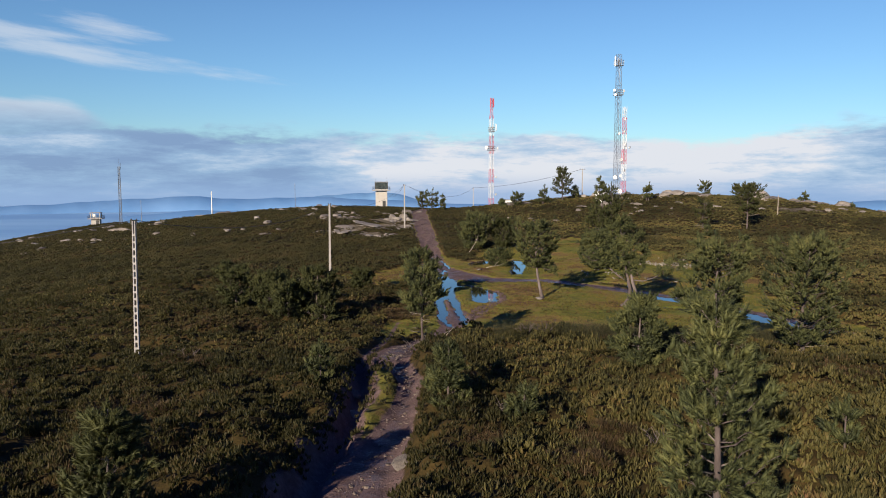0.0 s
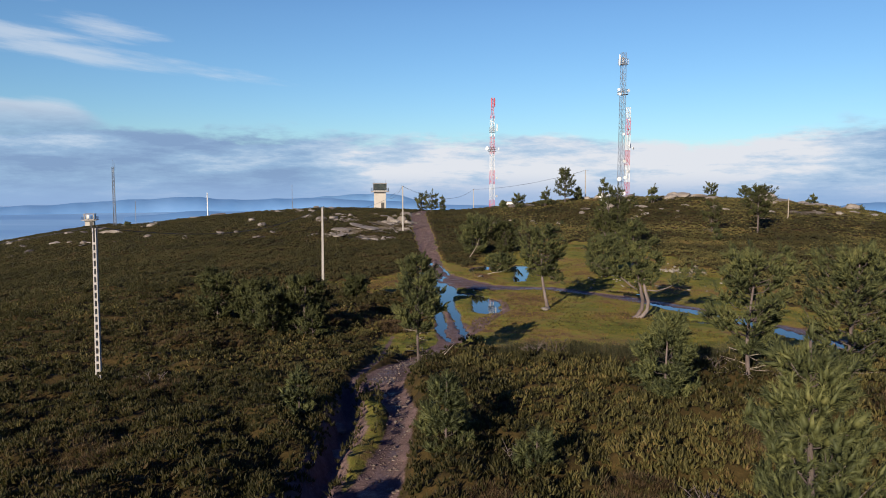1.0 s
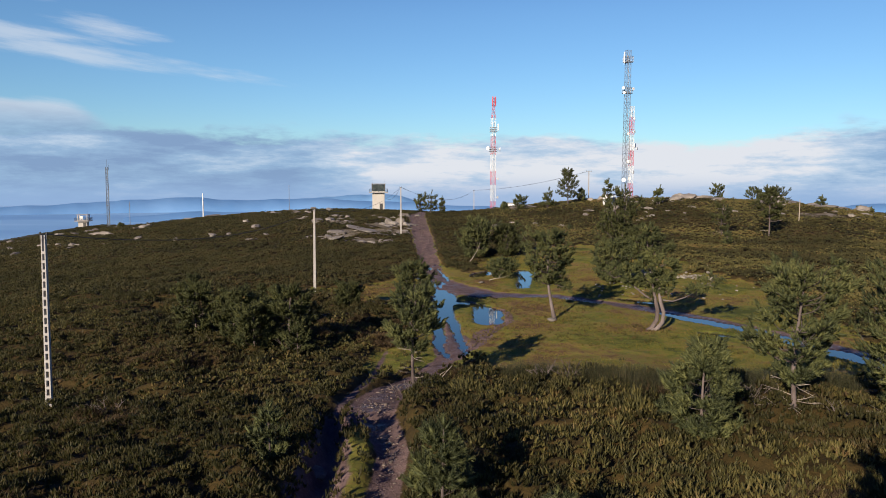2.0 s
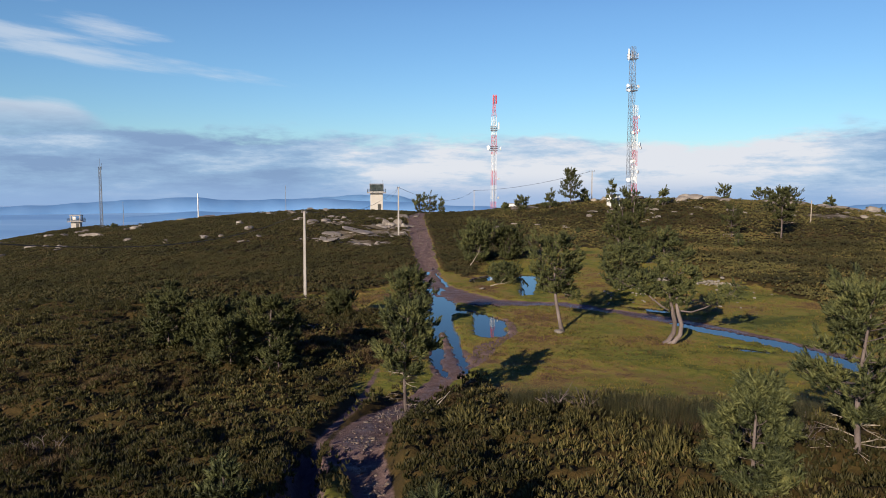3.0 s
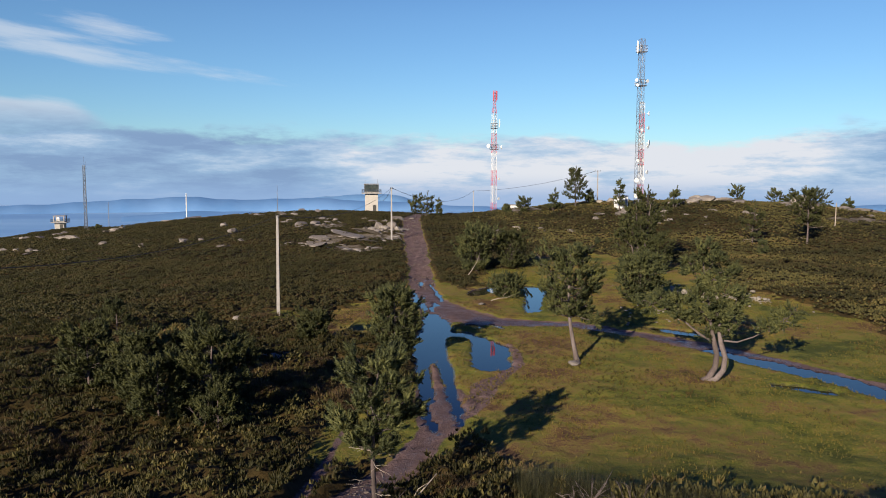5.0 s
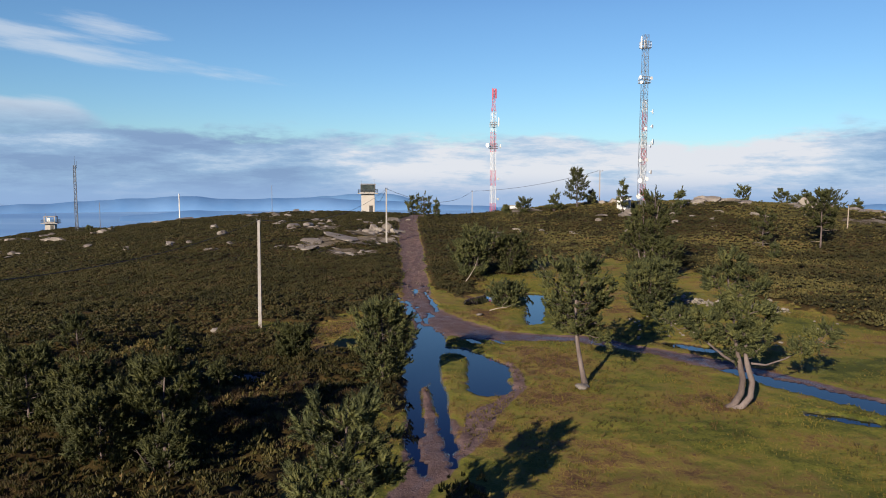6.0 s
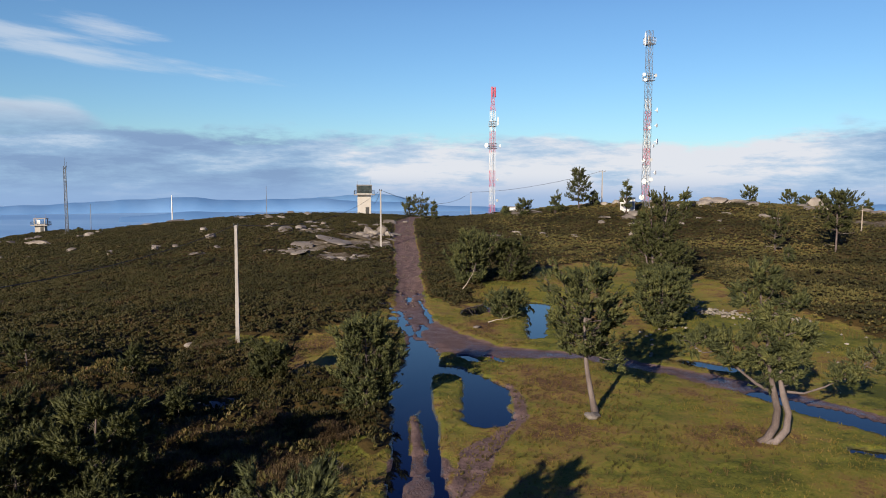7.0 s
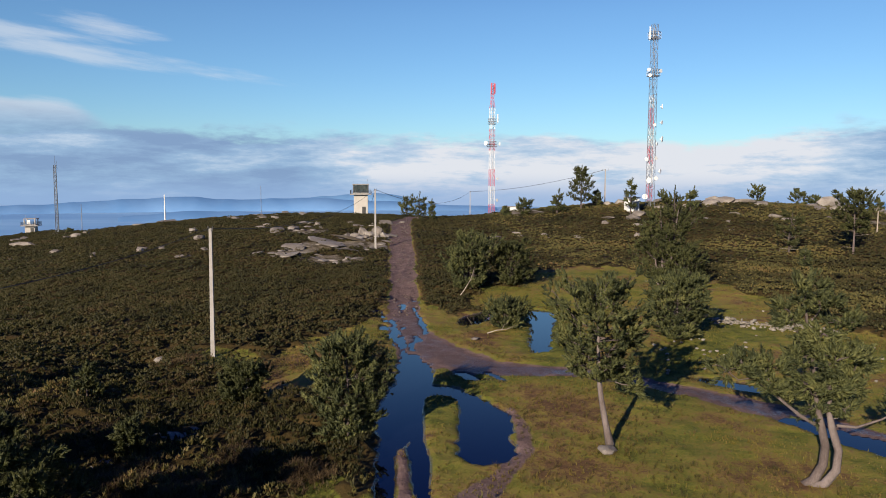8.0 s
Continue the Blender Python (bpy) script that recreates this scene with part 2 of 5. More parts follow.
def ground_look(n):
    p = coords(n)
    def attr(name):
        return n.add("ShaderNodeAttribute", attribute_name=name).outputs["Fac"]
    coarse, mid, fine = n.noise(p, 0.16, 4), n.noise(p, 1.1, 5, 0.6), n.noise(p, 7.0, 5, 0.65)
    f = n.math("ADD", n.math("MULTIPLY", mid, 0.55), n.math("MULTIPLY", fine, 0.45))
    litter = n.ramp(f, [(0.25, (0.0192, 0.0142, 0.0055)), (0.5, (0.0446, 0.0316, 0.0105)), (0.75, (0.0775, 0.0475, 0.0166))])
    g = n.math("ADD", n.math("MULTIPLY", coarse, 0.5), n.math("MULTIPLY", f, 0.5))
    g = n.math("ADD", n.math("MULTIPLY", n.math("SUBTRACT", g, 0.5), 2.2), 0.48)
    turf = n.ramp(g, [(0.26, (0.0537, 0.0629, 0.0125)), (0.38, (0.1095, 0.1152, 0.0200)), (0.50, (0.1561, 0.1354, 0.0300)), (0.58, (0.1654, 0.1152, 0.0375)), (0.66, (0.1141, 0.0665, 0.0312)), (0.80, (0.0699, 0.0404, 0.0225))])
    mud = n.ramp(f, [(0.25, (0.0482, 0.0316, 0.0297)), (0.45, (0.1039, 0.0686, 0.0643)), (0.60, (0.1633, 0.1110, 0.1044)), (0.8, (0.2522, 0.1933, 0.1914))])
    chips = n.add("ShaderNodeTexVoronoi", {"Vector": n.mix(0.12, p, n.add("ShaderNodeTexNoise", {"Vector": p, "Scale": 3.0}).outputs[1]), "Scale": 8.5}, feature="F1")
    chip = n.math("MULTIPLY", n.step(chips.outputs["Distance"], 0.42, 0.30), n.step(n.noise(p, 1.7, 3), 0.44, 0.58))
    mud = n.mix(n.math("MULTIPLY", chip, 0.55), mud, n.ramp(n.add("ShaderNodeSeparateXYZ", {0: chips.outputs["Color"]}).outputs[0], [(0.0, (0.04, 0.030, 0.028)), (0.6, (0.11, 0.085, 0.078)), (1.0, (0.22, 0.18, 0.165))]))
    bare = n.ramp(n.math("ADD", f, n.math("MULTIPLY", n.math("SUBTRACT", coarse, 0.5), 0.6)), [(0.38, (0.05, 0.040, 0.018)), (0.48, (0.13, 0.105, 0.075)), (0.6, (0.23, 0.205, 0.17))])
    ragged = n.math("MULTIPLY", n.math("SUBTRACT", f, 0.5), 0.9)
    col = n.mix(n.step(n.math("ADD", attr("turf"), ragged), 0.35, 0.65), litter, turf)
    col = n.mix(n.step(n.math("ADD", attr("bare"), ragged), 0.35, 0.65), col, bare)
    col = n.mix(n.step(n.math("ADD", attr("mud"), ragged), 0.35, 0.65), col, mud)
    wet = n.step(n.math("ADD", attr("wet"), n.math("MULTIPLY", ragged, 1.2)), 0.3, 0.8)
    col = n.mix(n.math("MULTIPLY", wet, 0.6), col, (0.02, 0.016, 0.014))
    rough = n.math("SUBTRACT", 0.92, n.math("MULTIPLY", wet, 0.70))
    return principled(n, col, rough, 0, n.math("ADD", n.math("ADD", n.math("MULTIPLY", mid, 1.5), fine), n.math("MULTIPLY", n.math("MULTIPLY", chip, attr("mud")), 0.5)), 0.5, 0.10, n.math("ADD", 0.12, n.math("MULTIPLY", wet, 0.4)))


GROUND = material("moor_ground", ground_look)


def water_look(n):
    p = coords(n)
    return n.add("ShaderNodeBsdfPrincipled", {"Base Color": (0.002, 0.003, 0.007, 1), "Roughness": 0.015, "IOR": 1.33, "Normal": n.add("ShaderNodeBump", {"Height": n.noise(p, 2.2, 3), "Strength": 0.03, "Distance": 0.02}).outputs[0]}).outputs[0]


WATER = material("still_water", water_look)


# The pale blue of distance haze is painted into the sea's colour.
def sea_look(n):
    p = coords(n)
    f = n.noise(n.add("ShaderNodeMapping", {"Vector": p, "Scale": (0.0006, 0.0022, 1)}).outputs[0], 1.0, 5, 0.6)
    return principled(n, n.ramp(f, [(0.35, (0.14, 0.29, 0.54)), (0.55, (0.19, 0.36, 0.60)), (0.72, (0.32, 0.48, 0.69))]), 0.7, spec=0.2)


SEA = material("sea_haze_tint", sea_look)


# Blue distance haze is put into the far bands' base colour.
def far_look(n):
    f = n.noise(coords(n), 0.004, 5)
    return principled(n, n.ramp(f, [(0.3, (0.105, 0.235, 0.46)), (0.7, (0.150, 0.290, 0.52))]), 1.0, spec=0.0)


FAR = material("far_haze_tint", far_look)


# The mountain's paler haze is likewise painted into its colour.
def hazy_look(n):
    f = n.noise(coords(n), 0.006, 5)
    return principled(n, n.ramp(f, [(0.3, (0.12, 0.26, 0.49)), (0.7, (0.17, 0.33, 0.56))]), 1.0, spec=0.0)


HAZY = material("mountain_haze_tint", hazy_look)


# ---- small mesh tools ----
def smooth01(v, lo, hi):
    t = np.clip((v - lo) / (hi - lo), 0, 1)
    return t * t * (3 - 2 * t)


def hash01(ix, iy, seed):
    h = ix.astype(np.int64).astype(np.uint64) * np.uint64(374761393) + iy.astype(np.int64).astype(np.uint64) * np.uint64(668265263) + np.uint64(seed * 144269 + 12345)
    h = (h ^ (h >> np.uint64(13))) * np.uint64(1274126177)
    h = h ^ (h >> np.uint64(16))
    return (h & np.uint64(0xFFFF)).astype(float) / 65535.0


def vnoise(x, y, seed=1):
    """Value noise, 0 to 1, one lump a metre."""
    ix, iy = np.floor(x), np.floor(y)
    fx, fy = x - ix, y - iy
    fx, fy = fx * fx * (3 - 2 * fx), fy * fy * (3 - 2 * fy)
    a, b = hash01(ix, iy, seed), hash01(ix + 1, iy, seed)
    c, d = hash01(ix, iy + 1, seed), hash01(ix + 1, iy + 1, seed)
    return (a * (1 - fx) + b * fx) * (1 - fy) + (c * (1 - fx) + d * fx) * fy


def fbm(x, y, seed=1, octaves=3):
    s, amp, tot = 0.0, 1.0, 0.0
    for k in range(octaves):
        s = s + amp * vnoise(x * 2 ** k, y * 2 ** k, seed + 17 * k)
        tot += amp
        amp *= 0.5
    return s / tot


def mesh_object(name, verts, faces, mat, parent=None, label="", smooth=False):
    me = bpy.data.meshes.new(name)
    verts = np.asarray(verts, dtype=np.float32)
    if isinstance(faces, np.ndarray):
        nf, k = faces.shape
        me.vertices.add(len(verts))
        me.vertices.foreach_set("co", verts.ravel())
        me.loops.add(nf * k)
        me.loops.foreach_set("vertex_index", faces.astype(np.int32).ravel())
        me.polygons.add(nf)
        me.polygons.foreach_set("loop_start", np.arange(0, nf * k, k, dtype=np.int32))
        me.update(calc_edges=True)
        me.validate()
    else:
        me.from_pydata([tuple(map(float, v)) for v in verts], [], faces)
        me.update()
    if smooth:
        me.polygons.foreach_set("use_smooth", np.ones(len(me.polygons), dtype=bool))
    me.materials.append(mat)
    ob = new(name, me)
    if parent is not None:
        ob.parent = parent
    if label:
        tagged(ob, label=label)
    return ob


def part(name, bm, mat, parent, label="", smooth=False):
    me = bpy.data.meshes.new(name)
    bmesh.ops.recalc_face_normals(bm, faces=bm.faces)
    bm.to_mesh(me)
    bm.free()
    if smooth:
        me.polygons.foreach_set("use_smooth", np.ones(len(me.polygons), dtype=bool))
    me.materials.append(mat)
    ob = new(name, me)
    if parent is not None:
        ob.parent = parent
    if label:
        tagged(ob, label=label)
    return ob


def empty(name, m, label, category, group=""):
    e = new(name)
    e.empty_display_size = 0.3
    e.matrix_world = m
    return tagged(e, label, category, group)


def add_box(bm, size, centre, bevel=0.0, turn=0.0):
    r = bmesh.ops.create_cube(bm, size=1.0)
    bmesh.ops.scale(bm, vec=size, verts=r["verts"])
    if bevel:
        edges = list({e for v in r["verts"] for e in v.link_edges})
        r2 = bmesh.ops.bevel(bm, geom=edges, offset=bevel, segments=1, affect="EDGES")
        vs = list({v for f in r2["faces"] for v in f.verts} | {v for v in r["verts"] if v.is_valid})
    else:
        vs = r["verts"]
    if turn:
        bmesh.ops.rotate(bm, cent=(0, 0, 0), matrix=Matrix.Rotation(turn, 3, "Z"), verts=vs)
    bmesh.ops.translate(bm, vec=centre, verts=vs)


def add_rod(bm, a, b, r0, r1=None, sides=5):
    """A tapered rod from a to b."""
    a, b = Vector(a), Vector(b)
    r1 = r0 if r1 is None else r1
    q = (b - a).to_track_quat("Z", "Y").to_matrix()
    rings = []
    for c, r in ((a, r0), (b, r1)):
        rings.append([bm.verts.new(c + q @ Vector((r * math.cos(2 * math.pi * i / sides), r * math.sin(2 * math.pi * i / sides), 0))) for i in range(sides)])
    for i in range(sides):
        j = (i + 1) % sides
        bm.faces.new((rings[0][i], rings[0][j], rings[1][j], rings[1][i]))
    bm.faces.new(rings[0][::-1])
    bm.faces.new(rings[1])


def add_tube(bm, pts, radii, sides=6):
    """A tube through points, with a radius at each."""
    rings = []
    pts = [Vector(p) for p in pts]
    for i, p in enumerate(pts):
        way = (pts[min(i + 1, len(pts) - 1)] - pts[max(i - 1, 0)]).normalized()
        q = way.to_track_quat("Z", "Y").to_matrix()
        rings.append([bm.verts.new(p + q @ Vector((radii[i] * math.cos(2 * math.pi * k / sides), radii[i] * math.sin(2 * math.pi * k / sides), 0))) for k in range(sides)])
    for a, b in zip(rings, rings[1:]):
        best = min(range(sides), key=lambda s: sum((a[k].co - b[(k + s) % sides].co).length for k in range(sides)))
        for k in range(sides):
            bm.faces.new((a[k], a[(k + 1) % sides], b[(k + 1 + best) % sides], b[(k + best) % sides]))
    bm.faces.new(rings[0][::-1])
    bm.faces.new(rings[-1])


# ---- plan of the hilltop ----
WATER_Z = -1.62
# broad swells of the ground: x, y, breadth, height
HOLLOW = [(-24, 10, 15, -0.61), (-24, 30, 15, 1.12), (-24, 50, 15, 0.11), (-24, 70, 15, 2.81), (-8, 10, 15, 1.86), (-8, 30, 15, -1.33), (-8, 50, 15, -0.39), (-8, 70, 15, -1.91), (8, 10, 15, -1.85),
          (8, 30, 15, -0.52), (8, 50, 15, 0.27), (8, 70, 15, 1.36), (24, 10, 15, -0.16), (24, 30, 15, 1.72), (24, 50, 15, -1.09), (24, 70, 15, -0.98), (8, 42, 6, 1.12), (-13.6, 81.5, 5, -1.25)]
SLOPE = [(-60, 60, 45, -1.87), (60, 40, 45, 0.25), (-30, 100, 30, 0.60), (5, 100, 28, 0.34), (40, 100, 30, 1.11), (-60, 150, 45, -1.13), (-15, 150, 32, 3.69), (25, 150, 32, -2.27), (62, 150, 32, 4.76), (0, -50, 60, 12.77)]
CREST = [(-130, 220, 40, 5.35), (-50, 215, 42, 6.35), (-15, 235, 26, 0.98), (-90, 240, 30, -1.65), (-5, 190, 20, -1.39), (28, 190, 26, 5.21), (62, 190, 26, 1.87), (100, 190, 34, 5.51), (-150, 310, 40, 15.46),
         (-70, 300, 40, 10.86), (-170, 250, 30, 6.87), (0, 290, 40, 5.68), (80, 290, 45, 12.38), (20, 245, 30, -1.05), (-118, 254, 15, 3.2)]
# the ground's rise on the near side of the pools
RISE = [(-18, 58, 0.41), (-7, 24, 0.12), (-7, 36, 0.56), (2, 36, 0.38), (2, 47, -0.32), (2, 58, 0.10), (11, 24, 0.26), (11, 36, 0.22), (11, 47, -0.46), (11, 58, 0.09), (20, 24, 0.18), (20, 36, 0.2), (-10, 72, -0.34), (-10, 84, -0.19), (-3, 38, 0.48)]
# ways and waters as chains of x, y, half width
TRACK = [(-6.5, -30, 1.8), (-4.2, 2, 1.6), (-3.2, 14, 1.4), (-2.6, 21, 1.15), (-2.0, 26, 0.95), (-1.75, 29, 0.66), (-1.62, 31.5, 0.55), (-1.65, 34, 0.62), (-2.3, 37.2, 0.75), (-3.1, 39.8, 1.1), (-3.1, 42.5, 1.1), (-2.6, 45.5, 0.95), (-1.7, 48.3, 0.75), (-0.6, 51, 0.65), (0.2, 54.5, 0.9), (0.3, 60, 1.3)]
GULLY = [(-4.7, 39.0, 0.18), (-4.35, 37, 0.24), (-3.95, 34, 0.28), (-3.75, 31, 0.28), (-3.75, 27, 0.28), (-4.0, 22, 0.28), (-5.2, 8, 0.28)]
FOOTPATH = [(-4.6, 39.8, 0.26), (-4.6, 41.8, 0.26), (-4.15, 46.5, 0.26), (-3.95, 51, 0.24), (-3.85, 56, 0.14), (-3.8, 60, 0.05)]
MOSS_RIDGE = [(-3.75, 38.7, 0.12), (-3.0, 35, 0.34), (-2.9, 32, 0.36), (-2.85, 29, 0.36), (-3.2, 26.5, 0.2)]
WORN = [(4.6, 71.5, 0.18), (4.95, 69, 0.3), (4.85, 66, 0.34), (3.8, 63.5, 0.4), (2.6, 61.2, 0.75), (2.2, 58.5, 0.6), (1.4, 56, 0.4)]
TRACK_UP = [(-0.2, 80, 1.3), (-0.9, 88, 1.7), (-2.0, 94, 1.4), (-2.8, 106, 1.4), (-4.5, 129, 1.6), (-6.3, 152, 1.7), (-8.7, 190, 1.9), (-8, 225, 1.9)]
SIDE_TRACK = [(-1.0, 88.5, 1.4), (1.3, 83.6, 1.5), (3.4, 79.8, 1.9), (6, 78.9, 1.35), (10, 78, 0.95), (15, 74, 1.0), (18, 70.5, 1.3), (21, 66.5, 1.0), (24.5, 60, 1.0), (27.5, 52, 1.0), (33, 45, 0.9)]
PONDS = [
    [(0.3, 53.5, 0.10), (-0.45, 57, 0.20), (-0.54, 61.5, 0.27), (-0.86, 65.6, 0.36), (-0.9, 66.6, 0.5), (-0.43, 68.2, 1.02), (-0.62, 72.2, 1.10), (-0.33, 76, 1.05), (-0.5, 80, 0.95), (-0.9, 82.6, 0.5)],
    [(1.3, 55.0, 0.08), (1.15, 58, 0.22), (0.88, 61.5, 0.38), (0.44, 66, 0.42), (0.3, 68, 0.5)],
    [(3.2, 65.6, 1.10), (3.25, 69, 1.15), (3.5, 70.6, 1.10), (2.3, 73.4, 0.95), (1.0, 74.8, 1.1)],
    [(7.5, 84.0, 0.6), (8.1, 88, 0.7), (8.7, 92.5, 0.85), (9.2, 97.3, 1.15)],
    [(2.9, 93.0, 0.7), (4.0, 95.6, 1.3), (5.2, 97.6, 0.9), (9.0, 98.6, 0.9)],
    [(17.6, 70.0, 0.5), (20, 66.4, 0.85), (22.4, 63, 1.0), (24.3, 57, 0.9), (27, 51.5, 0.8), (31, 47.5, 0.7)],
    [(18.6, 61.9, 0.42), (20.3, 60.6, 0.5)],
    [(16.2, 77.0, 0.6), (18.2, 75.3, 0.75)],
    [(2.3, 78.4, 0.16), (3.0, 77.0, 0.22), (3.9, 77.3, 0.10)], [(3.9, 78.5, 0.10), (4.7, 76.9, 0.16)],
    [(-1.2, 82.5, 0.18), (-1.9, 87.2, 0.26), (-2.9, 92, 0.20), (-3.2, 95, 0.14), (-4.5, 98.5, 0.16)],
    [(-0.8, 84.0, 0.14), (-0.85, 86.5, 0.24), (-0.15, 90.2, 0.14), (-0.9, 95.4, 0.15), (-1.8, 105, 0.10)],
    [(-1.6, 84.5, 0.16), (-2.6, 89, 0.22), (-3.4, 92.5, 0.12)], [(-1.3, 85.5, 0.12), (-1.7, 89.5, 0.16), (-2.3, 94, 0.08)], [(-2.4, 98, 0.16), (-2.9, 104, 0.22)],
]
TONGUES = [[(1.7, 59, 0.62), (1.45, 65, 0.60), (1.22, 68, 0.74), (1.3, 71.4, 0.98), (1.2, 73.0, 0.95)], [(0.4, 57, 0.36), (0.12, 61.5, 0.38), (-0.30, 65.9, 0.30)]]
CLEARING = [
    [(-14.6, 80.6, 1.1), (-13.4, 82.6, 1.5), (-11.5, 82.6, 1.2)],
    [(-3.1, 49, 0.4), (-2.6, 54, 0.9), (-2.5, 61, 0.8)], [(5.5, 55.5, 4.6), (9.5, 49.8, 6.6), (16, 52, 8.3), (24, 54, 6.5), (18, 58, 10.0), (18, 70, 12.0), (16, 82, 13.0), (14, 96, 10.0), (18, 108, 9.0), (19, 112, 8.0)],
    [(22, 84, 10.0), (9, 103, 6.0)], [(22, 98, 7.2), (20, 111, 8.0), (17, 116, 6.5)], [(26, 89, 4.5), (24, 80, 9.5)], [(6, 60, 3.5), (6, 96, 3.5)], [(2, 62, 2.5), (2, 80, 3.0), (-1, 96, 3.0)], [(-6.5, 75.5, 2.0), (-7, 84, 2.6), (-3, 93, 2.0)],
]
SLABS = [(-13, 128, 4.0), (-14, 140, 5.0), (-11, 150, 4.5), (-20, 133, 3.0), (-24, 158, 3.5), (82, 170, 7), (92, 176, 8), (70, 150, 4)]


def chain(x, y, pts):
    """Signed distance to a chain of tapering strokes: below 0 inside."""
    best = np.full(np.shape(x), 1e9)
    for (ax, ay, ar), (bx, by, br) in zip(pts, pts[1:]):
        dx, dy = bx - ax, by - ay
        t = np.clip(((x - ax) * dx + (y - ay) * dy) / (dx * dx + dy * dy), 0, 1)
        best = np.minimum(best, np.hypot(x - ax - t * dx, y - ay - t * dy) - (ar + (br - ar) * t))
    return best


def plan(x, y):
    """Ground height and covers at places x, y (arrays)."""
    x, y = np.asarray(x, float), np.asarray(y, float)
    r = np.hypot(x - 10, y - 110)
    z = -3 - 112 * (1 - np.exp(-(r / 340) ** 3)) - 70 * smooth01(r, 420, 900)
    for cx, cy, s, h in HOLLOW + SLOPE + CREST:
        z = z + h * np.exp(-((x - cx) ** 2 + (y - cy) ** 2) / (2 * s * s))
    wob = fbm(x * 0.8, y * 0.8, 5, 3) - 0.5 + 0.6 * (vnoise(x * 0.3, y * 0.3, 29) - 0.5) * smooth01(y, 98, 110)
    gully = chain(x, y, GULLY) + 0.7 * wob
    road = np.minimum(np.minimum(chain(x, y, TRACK), gully - 0.7 * wob), np.minimum(chain(x, y, TRACK_UP), chain(x, y, SIDE_TRACK)))
    road = np.minimum(road + 0.7 * wob * smooth01(np.hypot(x + 2.5, y - 36), 6, 14), chain(x, y, FOOTPATH) + 0.2 * wob)
    ridge = chain(x, y, MOSS_RIDGE) + 0.3 * wob
    pond = np.minimum.reduce([chain(x, y, p) for p in PONDS]) + 0.42 * wob + 0.34 * (vnoise(x * 2.3, y * 2.3, 9) - 0.5)
    pond = np.maximum(pond, -np.minimum.reduce([chain(x, y, c) for c in TONGUES]) + 0.15 * wob)
    clear = np.minimum.reduce([chain(x, y, c) for c in CLEARING]) + 2.8 * (fbm(x * 0.22, y * 0.22, 12, 3) - 0.5) + 2.4 * (fbm(x * 0.7, y * 0.7, 13, 2) - 0.5)
    slab = np.min([np.hypot((x - a) / 1.25, y - b) - c for a, b, c in SLABS], axis=0) + 6.0 * (fbm(x * 0.35, y * 0.35, 31, 3) - 0.5) + 0.5
    clear = np.minimum(clear, np.where(y > 50, road - 0.5 + 0.55 * smooth01(y, 98, 108), road + 0.02))
    pond = pond + (0.10 + 0.95 * (vnoise((x + 0.12 * y) * 4.2, y * 0.7, 14) - 0.5)) * smooth01(y, 82.5, 85) * smooth01(x, 1.0, 0.2) + 0.45 * (vnoise((x + 0.5 * y) * 2.2, y * 0.9, 16) - 0.5) * (np.abs(x - 3.4) < 1.8) * (np.abs(y - 77.7) < 1.8)
    clear = np.minimum(clear, ridge)
    near = np.exp(-(np.maximum(pond, 0) / 4.5) ** 2)
    z = z * (1 - near) + (WATER_Z + 0.13) * near
    flat = smooth01(clear, 1.0, -3.0) * smooth01(y, 100, 88)
    z = z + (fbm(x * 0.13, y * 0.13, 3, 3) - 0.5) * 0.6 * (1 - near) * (1 - flat * 0.7)
    z = z + (fbm(x * 0.9, y * 0.9, 4, 3) - 0.5) * np.where(clear < 0, 0.16, 0.25)
    z = z + (vnoise(x * 2.1, y * 2.1, 6) - 0.5) * 0.07
    lift = sum(h * np.exp(-((x - cx) ** 2 + (y - cy) ** 2) / 128) for cx, cy, h in RISE) * smooth01(pond, 2, 9)
    sunk = smooth01(y, 50, 40) * smooth01(y, -20, 5)
    z = z - (0.10 + 0.4 * sunk) * smooth01(road, 0.5 + 0.6 * sunk, -0.5) - 0.45 * smooth01(gully, 0.55, -0.25)
    z = z - 0.12 * smooth01(road, 0.2, -0.8) * (vnoise(x * 1.4, y * 0.25, 8) - 0.2)
    brim = WATER_Z + 0.05 + 0.25 * (fbm(x * 0.5, y * 0.5, 55, 2) - 0.4) * smooth01(pond, 0.8, 3.0) - 1.5 * smooth01(pond, 13.0, 18.0)
    z = np.where((pond > 0.0) & (pond < 18.0), np.maximum(z, brim), z)
    z = np.where(pond < 0.6, z + (WATER_Z - 0.22 - z) * smooth01(pond, 0.30, -0.35), z)
    z = z + lift
    z = np.where((pond > 0.05) & (x > -7) & (x < 39) & (y > 44) & (y < 106), np.maximum(z, WATER_Z + 0.06), z)
    veg = np.where(y > 50, smooth01(clear, -0.2, 1.2), smooth01(clear, -0.35, 0.3)) * np.where(y > 50, smooth01(road, 0.2, 0.7), smooth01(road, -0.05, 0.35)) * smooth01(pond, 0.2, 0.8) * smooth01(slab, -0.6, 0.6)
    return dict(z=z, gully=gully, road=road, pond=pond, clear=clear, slab=slab, veg=veg)


@lru_cache(maxsize=None)
def gz(x, y):
    return float(plan(np.array([x]), np.array([y]))["z"][0])


